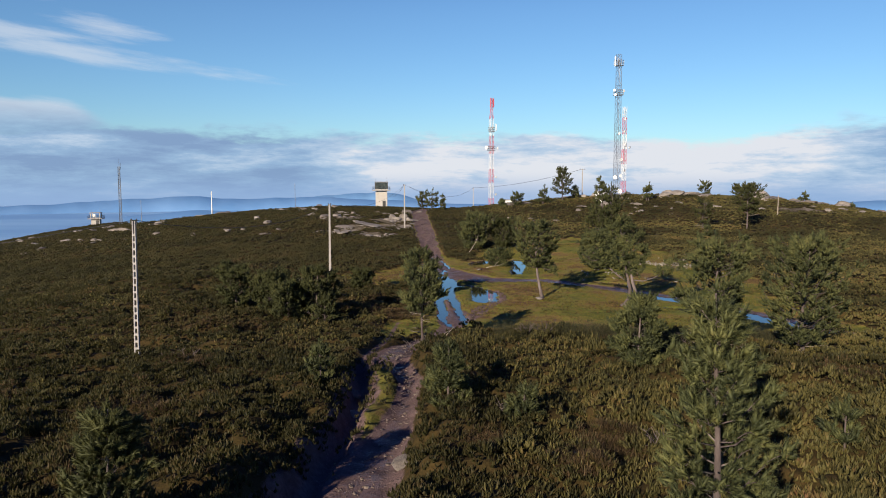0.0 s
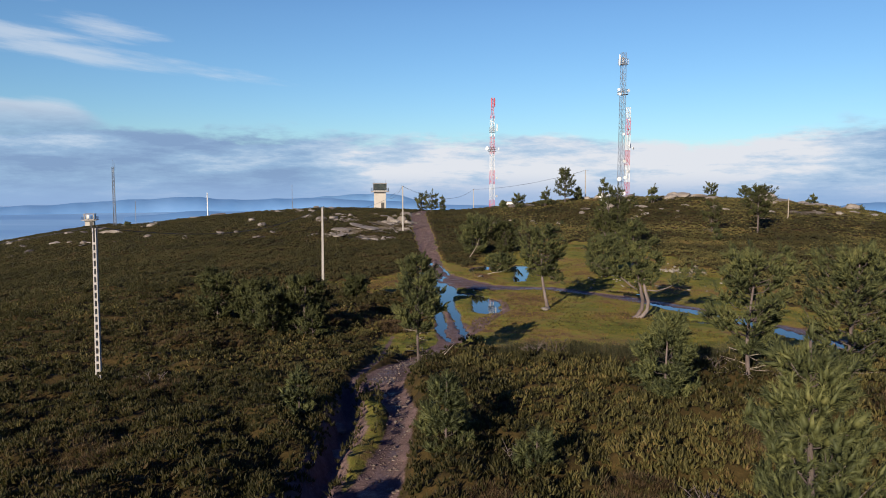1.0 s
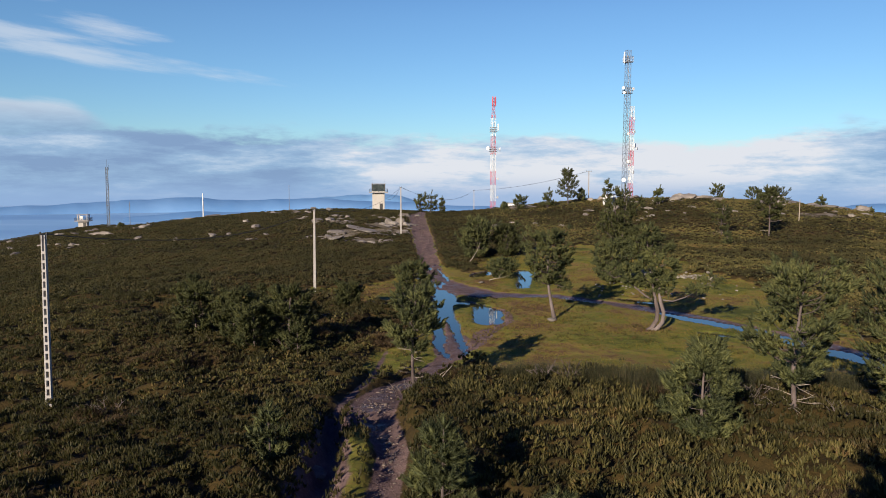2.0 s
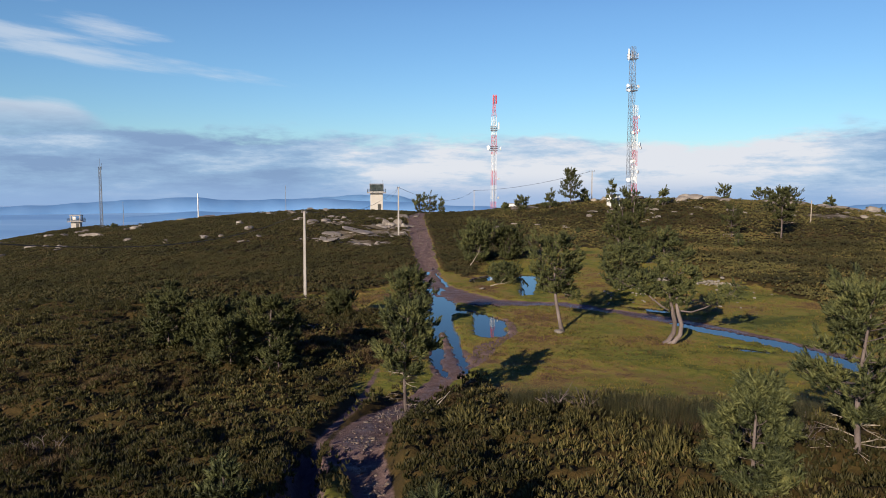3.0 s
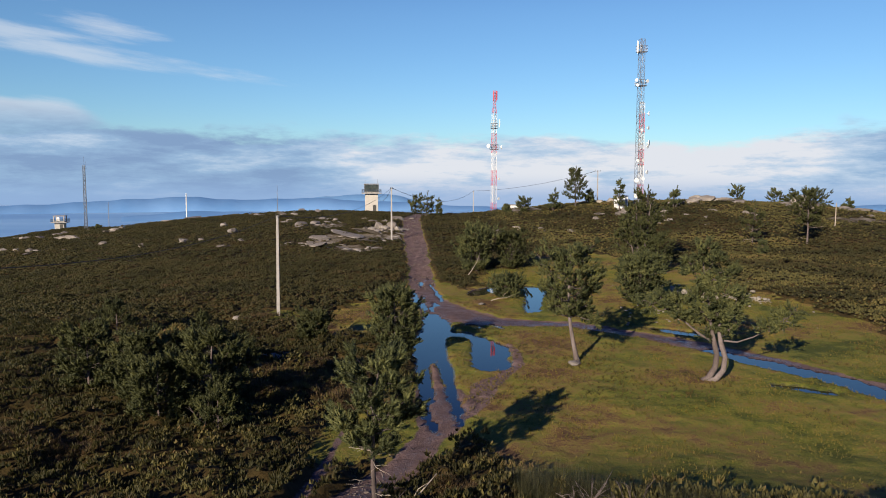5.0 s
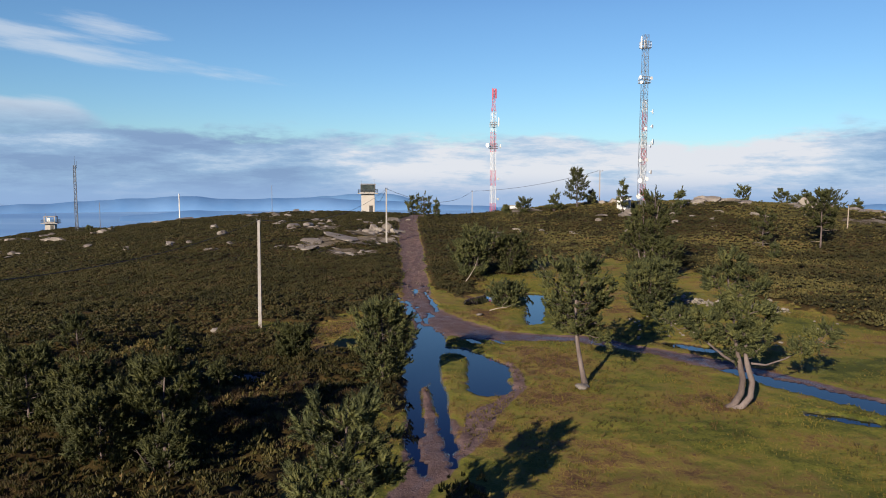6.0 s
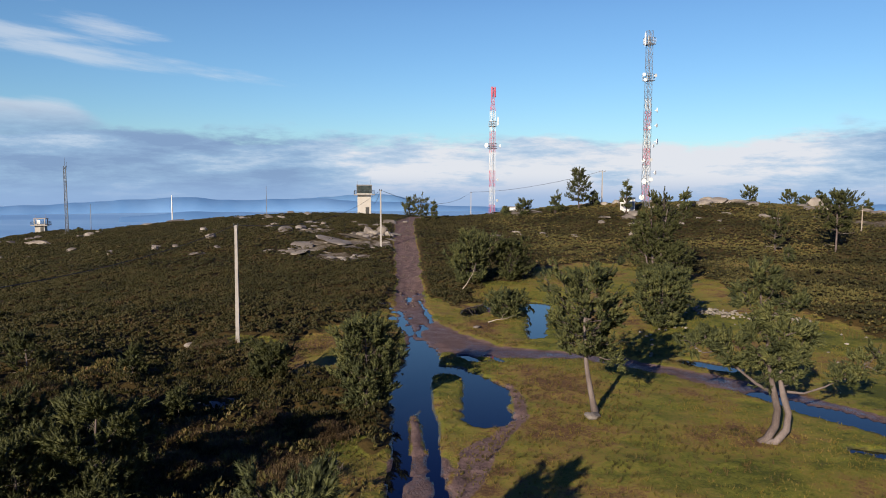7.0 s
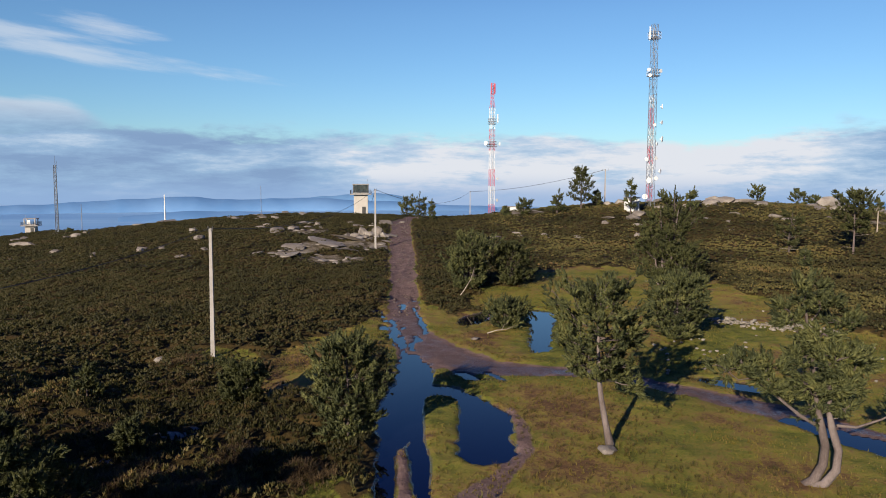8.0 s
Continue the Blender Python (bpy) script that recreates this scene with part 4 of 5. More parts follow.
pine(-7.2, 15.5, 3.7, 1.1, 0.08, 30, 4, mat=NEEDLES_DARK, label=YOUNG, seed=5, bunch=6)
pine(-5.6, 32.3, 2.2, 0.8, 0.08, 16, 4, label=YOUNG, seed=31)
pine(8.9, 33.3, 3.7, 1.45, 0.05, 36, 6, label="dense cone-shaped young pine", seed=6, bare=3, bunch=6)
pine(13.2, 35.8, 5.9, 1.75, 0.26, 34, 6, "round", bare=12, label="open pine with dead limbs and a bare trunk", seed=7, bunch=6)
pine(17.4, 35.5, 5.9, 1.95, 0.10, 60, 4, "round", bare=5, label="broad full pine above the stream", seed=8, bunch=6)
pine(-1.45, 44.5, 5.3, 1.3, 0.42, 32, 4, "round", bare=10, label="slender pine with dead lower limbs by the track", seed=9, bunch=6, boughs=((0.6, (1.15, 0.2, 3.6), 0.4, 36), (0.45, (-0.9, -0.2, 3.0), 0.45, 36)))
pine(-9.7, 54.2, 4.3, 1.7, 0.08, 42, 6, "round", bare=4, mat=NEEDLES_DARK, label="dark bushy pine in the heather", seed=10, bunch=6)
pine(-11.7, 53.2, 3.1, 1.4, 0.04, 30, 5, "round", bare=3, mat=NEEDLES_DARK, label="dark bushy pine in the heather", seed=71, bunch=6)
pine(-8.9, 52.4, 2.3, 1.0, 0.15, 14, 4, bare=10, mat=NEEDLES_DARK, label="stunted pine with grey dead limbs", seed=72)
pine(-13.7, 55.8, 3.5, 1.4, 0.06, 32, 5, "round", mat=NEEDLES_DARK, label="dark bushy pine in the heather", seed=11, bunch=6)
pine(-16.7, 57.2, 3.6, 1.5, 0.06, 30, 5, "round", bare=3, mat=NEEDLES_DARK, label=YOUNG, seed=73, bunch=6)
pine(-13.9, 61.2, 2.8, 1.2, 0.10, 22, 5, bare=5, mat=NEEDLES_DARK, label=YOUNG, seed=74)
pine(-10.95, 64.4, 1.7, 0.75, 0.02, 18, 4, "round", mat=NEEDLES_DARK, label="small dense pine beside a pale rock", seed=75, bunch=6)
pine(-21.3, 70.4, 2.6, 1.5, 0.15, 18, 4, bare=10, mat=NEEDLES_DARK, label="half-dead pine with grey limbs on the slope", seed=12)
pine(-16.2, 71.8, 2.1, 0.9, 0.05, 16, 4, mat=NEEDLES_DARK, label=YOUNG, seed=76)
pine(-2.7, 67.0, 4.6, 1.7, 0.02, 56, 4, "round", label="dense pine on the edge of a pool", seed=13, bunch=6)
pine(-8.6, 72.3, 2.5, 1.1, 0.02, 28, 5, "round", mat=NEEDLES_DARK, label="small dense pine at the turf's edge", seed=14, bunch=6)
pine(8.4, 66.3, 6.9, 2.05, 0.42, 46, 4, "round", lean=(-0.085, 0.0), curve=-0.25, bare=0, label="pine with a pale leaning trunk and airy crown", seed=15, thick=0.135, bunch=6, boughs=((0.46, (1.1, -0.2, 2.7), 0.55, 54), (0.5, (0.5, 0.3, 3.2), 0.6, 48), (0.5, (-1.5, 0.2, 3.6), 0.5, 36), (0.7, (1.0, 0.1, 4.6), 0.6, 48)))
pine(17.2, 86.5, 4.4, 2.15, 0.0, 76, 4, "round", label="round bushy pine on short turf", seed=16, bunch=6)
pine(22.4, 108.0, 9.6, 3.3, 0.10, 110, 6, "round", mat=NEEDLES_DARK, label="group of tall dark pines with tangled trunks", seed=17, stems=4, bare=5)
pine(3.3, 108.0, 5.8, 3.1, 0.06, 130, 5, "round", lean=(0.03, 0.0), label="wide grey-green pine with many upright stems", seed=18, stems=5)
pine(8.0, 109.5, 4.4, 2.2, 0.0, 60, 5, "round", mat=NEEDLES_DARK, lean=(-0.12, 0), label="dark spreading pine on the turf", seed=19)
pine(5.9, 91.2, 2.0, 1.6, 0.0, 46, 5, "round", label="low dark bush between two pools", seed=20)
pine(49.6, 125.0, 7.6, 2.5, 0.34, 64, 5, "round", bare=2, mat=NEEDLES_DARK, label="flat-crowned pine alone on the slope", seed=21)
pine(23.4, 105.2, 4.2, 2.3, 0.02, 46, 5, "round", mat=NEEDLES_DARK, label="dense dark young pine under taller ones", seed=29)
pine(43.0, 127.0, 5.6, 1.8, 0.2, 24, 4, "round", bare=8, mat=NEEDLES_DARK, label="thin half-dead pine on the slope", seed=22)
pine(40.6, 118.0, 2.6, 0.8, 0.1, 12, 4, label=YOUNG, seed=23)
pine(26.5, 179.0, 8.6, 2.7, 0.18, 44, 5, mat=NEEDLES_DARK, label="tall layered pine on the skyline", seed=24, group="pines on the skyline")
for i, (px, py, ph, ps, st) in enumerate([(21.2, 175, 4.6, 2.2, 2), (15.4, 178, 3.4, 1.7, 1), (12.2, 180, 2.2, 1.0, 1), (32.9, 166, 6.8, 1.5, 1), (30, 182, 3.4, 1.6, 1), (-5.6, 190, 6.0, 2.6, 2), (-7.6, 191, 5.4, 2.2, 1), (-2.4, 190, 4.4, 0.9, 1),
                                         (44, 168, 4.5, 1.6, 2), (63, 186, 3.6, 1.9, 1), (72, 188, 4.2, 2.2, 1), (75, 187, 3.0, 1.6, 1), (90, 191, 4.0, 1.6, 1), (101, 194, 3.4, 1.3, 1), (103.5, 194, 3.8, 1.5, 1), (-104, 240, 2.0, 1.4, 1)]):
    pine(px, py, ph, ps, 0.2 if ph > 5 else 0.1, 24, 4, "round" if i % 4 == 1 else "cone", label="dark pine silhouetted on the skyline", seed=40 + i, stems=st, group="pines on the skyline")


def twin_pine():
    """The old pine with two trunks that bow out from one foot."""
    rng = np.random.default_rng(77)
    bx, by = 14.8, 62.6
    per, width, size = fineness(by)
    tree = empty("pine_tree", pose(bx, by, gz(bx, by) - 0.1), "old pine with two bowed pale trunks and spreading limbs", "tree", "pines on the moor")
    trunks = [
        ([(-0.1, 0, 0), (0.2, 0, 0.25), (0.56, 0.1, 0.8), (0.62, 0.1, 1.5), (0.45, 0.1, 2.2), (0.30, 0.2, 3.0), (0.1, 0.2, 4.4), (-0.3, 0.3, 6.9)], 0.18),
        ([(0.15, -0.1, 0), (0.5, -0.2, 0.18), (0.90, -0.2, 0.7), (1.00, -0.1, 1.4), (0.78, 0.0, 2.2), (0.66, 0.1, 2.9), (0.9, 0.3, 3.8), (1.1, 0.4, 5.2)], 0.17),
    ]
    for pts, r in trunks:
        bm = bmesh.new()
        add_tube(bm, pts, [r * (1.3, 1.0, 0.92, 0.86, 0.8, 0.5, 0.34, 0.16)[i] for i in range(len(pts))], 8)
        part("trunk", bm, BARK, tree, "pale bowed pine trunk", True)
    feet, ways = [], []
    # clouds of needles: middle, breadth, shoots, and the limb's foot
    high, top, left, leftend, mid, right, rightend = (0.0, 0.2, 4.4), (-0.2, 0.3, 6.0), (-1.1, 0.2, 3.25), (-2.0, 0.2, 4.0), (0.25, 0.2, 3.3), (1.2, 0.3, 3.7), (3.5, 0.1, 3.0)
    masses = [((-0.3, 0.3, 7.4), 0.65, 64, top), ((0.4, 0.2, 6.8), 0.75, 80, top), ((-0.9, 0.1, 6.5), 0.7, 72, high), ((1.1, 0.3, 6.1), 0.8, 80, (1.15, 0.4, 5.2)), ((0.2, -0.2, 5.9), 0.7, 72, high),
              ((1.7, 0.0, 4.9), 0.75, 80, right), ((0.6, -0.4, 4.8), 0.9, 112, high), ((-0.5, 0.2, 4.9), 0.8, 80, high), ((-1.5, 0.0, 4.6), 0.75, 80, leftend), ((-2.6, 0.1, 4.6), 0.75, 80, leftend), ((-3.2, 0.2, 4.4), 0.45, 40, leftend),
              ((-1.7, -0.3, 4.0), 0.55, 56, left), ((-0.4, -0.4, 4.0), 0.6, 56, mid), ((0.4, -0.5, 3.9), 0.7, 80, mid), ((1.3, -0.3, 3.9), 0.7, 80, right), ((2.0, 0.3, 4.2), 0.5, 40, right), ((3.4, 0.2, 3.1), 0.55, 48, rightend), ((4.3, 0.1, 3.7), 0.7, 80, rightend), ((4.9, 0.2, 4.1), 0.45, 40, rightend), ((0.6, 0.5, 3.4), 0.5, 40, mid), ((0.1, 0.4, 2.95), 0.5, 48, (0.4, 0.2, 2.4)), ((1.2, -0.1, 3.0), 0.5, 48, (0.7, 0.1, 2.5)), ((-0.8, 0.1, 3.5), 0.5, 48, left)]
    for c, r, m, foot in masses:
        c, foot = Vector(c), Vector(foot)
        bm = bmesh.new()
        mid = foot.lerp(c, 0.5) + Vector((0, 0, -0.12 - 0.05 * abs(c.x)))
        far = (c - foot).length
        add_tube(bm, [foot, foot.lerp(mid, 0.5), mid, mid.lerp(c, 0.6), c], [0.022 + 0.006 * far, 0.02 + 0.005 * far, 0.018 + 0.004 * far, 0.016, 0.008], 5)
        for k in range(8):
            d = Vector(rng.normal(size=3)).normalized() * r * rng.uniform(0.55, 1.05)
            d.z *= 0.6
            q = mid.lerp(c, rng.uniform(0.45, 1))
            add_tube(bm, [q, q + d * 0.5 + Vector((0, 0, 0.06)), q + d], [0.022, 0.016, 0.006], 3)
            for f in rng.uniform(0.55, 1.05, m // 6):
                feet.append(tuple(q + d * f + Vector(rng.normal(0, 0.10, 3))))
                ways.append(tuple(d.normalized() * 0.8 + Vector((0, 0, 0.6)) + Vector(rng.normal(0, 0.3, 3))))
        part("limb", bm, BARK, tree, "", True)
    for pts, r in (([(0.42, 0.1, 2.2), (-0.3, 0.2, 2.6), (-1.1, 0.2, 3.25), (-2.0, 0.2, 4.0), (-2.7, 0.1, 4.4)], 0.085), ([(0.95, 0.0, 2.3), (1.7, 0.1, 2.2), (2.6, 0.1, 2.5), (3.5, 0.1, 3.0), (4.4, 0.1, 3.6)], 0.06)):
        bm = bmesh.new()
        add_tube(bm, pts, [r * (1 - 0.17 * i) for i in range(5)], 6)
        part("limb", bm, BARK, tree, "long bare low limb", True)
    v, f = brushes(rng, feet, ways, per, size, width)
    mesh_object("crown", v, f, NEEDLES, tree, "tufted green needles in flat clouds")


twin_pine()


def bush_mesh(seed, shoots, per, mat, width=0.009, length=0.25):
    """A rounded gorse or heather bush: spiny upright shoots over a dome, with woody stems below."""
    rng = np.random.default_rng(300 + seed)
    d = rng.normal(size=(shoots, 3))
    d[:, 2] = np.abs(d[:, 2]) + 0.05
    d /= np.linalg.norm(d, axis=1)[:, None]
    lump = 0.72 + 0.5 * vnoise(d[:, 0] * 2.2 + 9, d[:, 1] * 2.2 + d[:, 2] * 1.4 + 9, seed)
    feet = d * np.array([0.72, 0.72, 0.62]) * (lump * rng.uniform(0.72, 1.0, shoots))[:, None]
    v, f = brushes(rng, feet, d * 0.75 + np.array([0, 0, 0.65]) + rng.normal(0, 0.25, (shoots, 3)), per, length, width, 0.7, 0.20)
    ob = mesh_object("bush", v, f, mat)
    me = ob.data
    bpy.data.objects.remove(ob)
    return me


def gorse_bushes():
    rng = np.random.default_rng(91)
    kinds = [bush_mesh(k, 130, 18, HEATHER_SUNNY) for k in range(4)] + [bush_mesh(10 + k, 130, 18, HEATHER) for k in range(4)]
    made = 0
    while made < 120:
        x, y = rng.uniform(-24, 24), rng.uniform(17, 66)
        p = plan(np.array([x]), np.array([y]))
        if abs(x) > 0.62 * y + 2 or p["veg"][0] < 0.95 or p["road"][0] < 0.9 or p["clear"][0] < 0.7 or vnoise(np.array([x * 0.22]), np.array([y * 0.22]), 33)[0] < 0.38:
            continue
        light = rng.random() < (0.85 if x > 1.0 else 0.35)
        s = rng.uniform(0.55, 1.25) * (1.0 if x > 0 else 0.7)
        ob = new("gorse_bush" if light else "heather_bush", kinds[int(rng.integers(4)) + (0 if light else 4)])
        ob.matrix_world = Matrix.Translation((x, y, float(p["z"][0]) + 0.05)) @ Matrix.Rotation(rng.uniform(0, 6.28), 4, "Z") @ Matrix.Diagonal((s, s * rng.uniform(0.8, 1.2), s * rng.uniform(0.75, 1.2), 1))
        tagged(ob, "rounded olive gorse bush with spiny upright shoots" if light else "rounded dark heather bush on the moor", "bush", "bushes on the moor")
        made += 1


gorse_bushes()


def dead_shrub(x, y, height, seed):
    """A grey dead shrub: crooked bare stems that fork twice."""
    rng = np.random.default_rng(500 + seed)
    bm = bmesh.new()
    for k in range(7):
        a = k * 0.9 + rng.uniform(-0.3, 0.3)
        p0 = Vector((rng.normal(0, 0.08), rng.normal(0, 0.08), -0.1))
        p1 = p0 + Vector((math.cos(a) * 0.28, math.sin(a) * 0.28, 0.55)) * height * rng.uniform(0.7, 1.1)
        p2 = p1 + Vector((math.cos(a + 0.5) * 0.32, math.sin(a + 0.5) * 0.32, rng.uniform(0.15, 0.5))) * height
        add_tube(bm, [p0, p1, p2], [0.026, 0.018, 0.007], 4)
        for j in range(4):
            q0 = p0.lerp(p1, rng.uniform(0.5, 1.0)) if j < 2 else p1.lerp(p2, rng.uniform(0.1, 0.8))
            q1 = q0 + Vector((rng.normal(0, 0.2), rng.normal(0, 0.2), rng.uniform(0.0, 0.35))) * height
            add_tube(bm, [q0, q0.lerp(q1, 0.5) + Vector((0.02, 0, 0.03)), q1], [0.011, 0.009, 0.004], 3)
    ob = part("dead_shrub", bm, BARK, None, "", True)
    ob.matrix_world = pose(x, y, gz(x, y))
    tagged(ob, "leafless grey dead shrub among the gorse", "shrub", "dead shrubs")


for k, (x, y, h) in enumerate([(4.6, 42.4, 1.3), (5.6, 41.4, 1.2), (9.9, 36.9, 1.0), (10.6, 37.4, 1.2), (11.7, 36.6, 1.1), (12.4, 37.8, 1.2), (14.6, 35.2, 1.0), (-1.9, 43.9, 1.0), (-1.0, 43.6, 0.8), (-13.9, 38.6, 0.9), (-14.8, 39.2, 0.8), (7.1, 23.2, 1.0), (-2.9, 58.4, 0.9), (-9.3, 52.6, 1.3), (2.4, 27.0, 0.8)]):
    dead_shrub(x, y, h, k)


def fallen_branch(x, y, pts, r):
    bm = bmesh.new()
    add_tube(bm, pts, [r * (1 - 0.7 * i / (len(pts) - 1)) for i in range(len(pts))], 5)
    a, b = Vector(pts[1]), Vector(pts[2])
    add_tube(bm, [a.lerp(b, 0.5), a.lerp(b, 0.5) + Vector((0.2, 0.1, 0.35)), a.lerp(b, 0.5) + Vector((0.5, 0.1, 0.55))], [r * 0.5, r * 0.35, r * 0.1], 4)
    ob = part("bare_branch", bm, DEADWOOD, None, "", True)
    ob.matrix_world = pose(x, y, gz(x, y))
    tagged(ob, "bare pale branch slanting from the turf", "branch", "bare branches")


fallen_branch(2.2, 103.6, [(0, 0, -0.1), (0.7, 0.4, 0.8), (1.3, 1.0, 1.7), (1.7, 1.8, 2.8)], 0.075)
fallen_branch(-1.1, 43.6, [(0, 0, 0.0), (0.5, 0.5, 0.15), (1.0, 0.9, 0.5), (1.5, 1.2, 1.0)], 0.05)
fallen_branch(4.3, 88.6, [(0, 0, 0.05), (0.7, 0.2, 0.22), (1.4, 0.4, 0.25), (2.2, 0.8, 0.5)], 0.05)


# ---- rocks ----
def rock_mesh(seed, flat=0.6, level=2):
    rng = random.Random(seed)
    bm = bmesh.new()
    bmesh.ops.create_icosphere(bm, subdivisions=level, radius=1.0)
    off = Vector((rng.uniform(0, 50), rng.uniform(0, 50), rng.uniform(0, 50)))
    cuts = [(Vector((rng.gauss(0, 1), rng.gauss(0, 1), rng.gauss(0, 0.8))).normalized(), rng.uniform(0.55, 0.85)) for _ in range(7)]
    for v in bm.verts:
        for nrm, dist in cuts:
            d = v.co.dot(nrm) - dist
            if d > 0:
                v.co -= nrm * d * 0.9
        v.co *= 1 + 0.30 * noise.noise(v.co * 1.6 + off) + 0.14 * noise.noise(v.co * 4.1 + off)
        v.co.z *= flat
    me = bpy.data.meshes.new("rock")
    bm.to_mesh(me)
    bm.free()
    me.polygons.foreach_set("use_smooth", np.zeros(len(me.polygons), dtype=bool))
    return me


ROCKS = [rock_mesh(s, f, 2) for s, f in ((1, 0.75), (2, 0.6), (3, 0.45), (4, 0.8), (5, 0.5), (6, 0.32))]
STONES = [rock_mesh(s, 0.6, 1) for s in (21, 22, 23, 24)]
MUDDY_STONE = grainy('muddy_stone', [(0.25, (0.05, 0.038, 0.032)), (0.5, (0.11, 0.085, 0.07)), (0.75, (0.20, 0.165, 0.14))], 3.0, 0.7, 0.5, 0.02)
TRACK_STONES = [rock_mesh(s, 0.6, 1) for s in (31, 32, 33, 34)]
for me in TRACK_STONES:
    me.materials.append(MUDDY_STONE)
for me in ROCKS:
    me.materials.append(GRANITE)
for me in STONES:
    me.materials.append(PALE_STONE)


def rock(x, y, sx, sy, sz, which, label="weathered grey granite boulder in the heather", category="boulder", group="granite boulders", up=0.25, turn=None, name="boulder"):
    rng = random.Random(int(x * 31 + y * 17))
    ob = new(name, ROCKS[which])
    ob.matrix_world = Matrix.Translation((x, y, gz(x, y) + sz * up)) @ Matrix.Rotation(rng.uniform(0, 6.28) if turn is None else turn, 4, "Z") @ Matrix.Rotation(rng.uniform(-0.22, 0.22), 4, "X") @ Matrix.Rotation(rng.uniform(-0.2, 0.2), 4, "Y") @ Matrix.Diagonal((sx, sy, sz, 1))
    return tagged(ob, label, category, group)


PILE = "upright grey boulder heaped on a rock outcrop"
for x, y, a, b, c, w in [(-12.2, 151.7, 0.9, 0.8, 1.25, 0), (-9.8, 151.2, 1.0, 0.8, 1.3, 3), (-10.9, 150.4, 0.8, 0.7, 0.8, 1), (-8.6, 149.3, 0.8, 0.6, 0.7, 0), (-13.2, 150.0, 0.8, 0.8, 0.7, 1), (-11.3, 148.4, 0.7, 0.7, 0.5, 4), (-14.4, 150.8, 0.6, 0.5, 0.5, 3), (-9.6, 148.0, 0.5, 0.5, 0.4, 0)]:
    rock(x, y, a, b, c, w, PILE, group="boulder pile", up=0.45)
for x, y, a, b, c, w in [(-13, 146, 3.2, 2.4, 0.9, 5), (-17, 144, 2.8, 2.0, 0.8, 5), (-15, 139, 3.4, 2.2, 0.8, 5), (-20, 137, 2.6, 1.6, 0.7, 2), (-19, 131, 2.2, 1.3, 0.6, 5), (-24, 133, 1.6, 1.0, 0.5, 2), (-12, 135, 1.8, 1.4, 0.5, 5), (-27, 158, 2.6, 1.2, 0.9, 2), (-25, 161, 1.4, 1.0, 0.9, 1)]:
    rock(x, y, a, b, c, w, "low bare granite slab among heather", "rock slab", "granite slabs", 0.35, name="rock_slab")
for x, y, a, b, c, w in [(53.4, 178.5, 2.3, 1.8, 1.25, 0), (51.9, 179.5, 1.6, 1.4, 1.2, 3), (55.6, 178.2, 1.8, 1.4, 1.0, 1), (57.9, 178, 2.4, 1.7, 1.1, 4), (50.5, 177, 1.8, 1.6, 1.1, 1), (61, 180, 2.0, 1.6, 0.9, 2), (74, 180, 2.6, 2.0, 1.9, 0), (78, 181, 3.4, 2.0, 1.2, 2), (84, 170, 2.4, 1.6, 0.9, 5), (17, 180, 3.6, 1.8, 1.3, 2), (14.5, 181, 2.2, 1.4, 0.9, 4), (-64, 206, 3.8, 1.6, 0.9, 5), (-70, 205, 2.4, 1.2, 0.7, 2), (98, 188, 2.0, 1.6, 2.2, 3), (70, 166, 2.4, 1.4, 0.9, 2)]:
    rock(x, y, a, b, c, w, "large rounded granite boulder on the skyline", "boulder", "skyline boulders", 0.4)


def rubble(name, mat, label, spots):
    """Many small stones in one mesh: x, y and size of each."""
    rng = np.random.default_rng(len(spots))
    ball = np.array([tuple(v.co) for v in STONES[0].vertices])
    tris = np.array([tuple(p.vertices) for p in STONES[0].polygons])
    at = np.array(spots)
    z = plan(at[:, 0], at[:, 1])["z"]
    size = at[:, 2][:, None] * rng.uniform(0.6, 1.3, (len(at), 3))
    v = ball[None] * size[:, None, :] + np.column_stack([at[:, 0], at[:, 1], z + at[:, 2] * 0.2])[:, None, :]
    f = tris[None] + (np.arange(len(at)) * len(ball))[:, None, None]
    tagged(mesh_object(name, v.reshape(-1, 3), f.reshape(-1, 3), mat), label, "stones", kind="stuff")


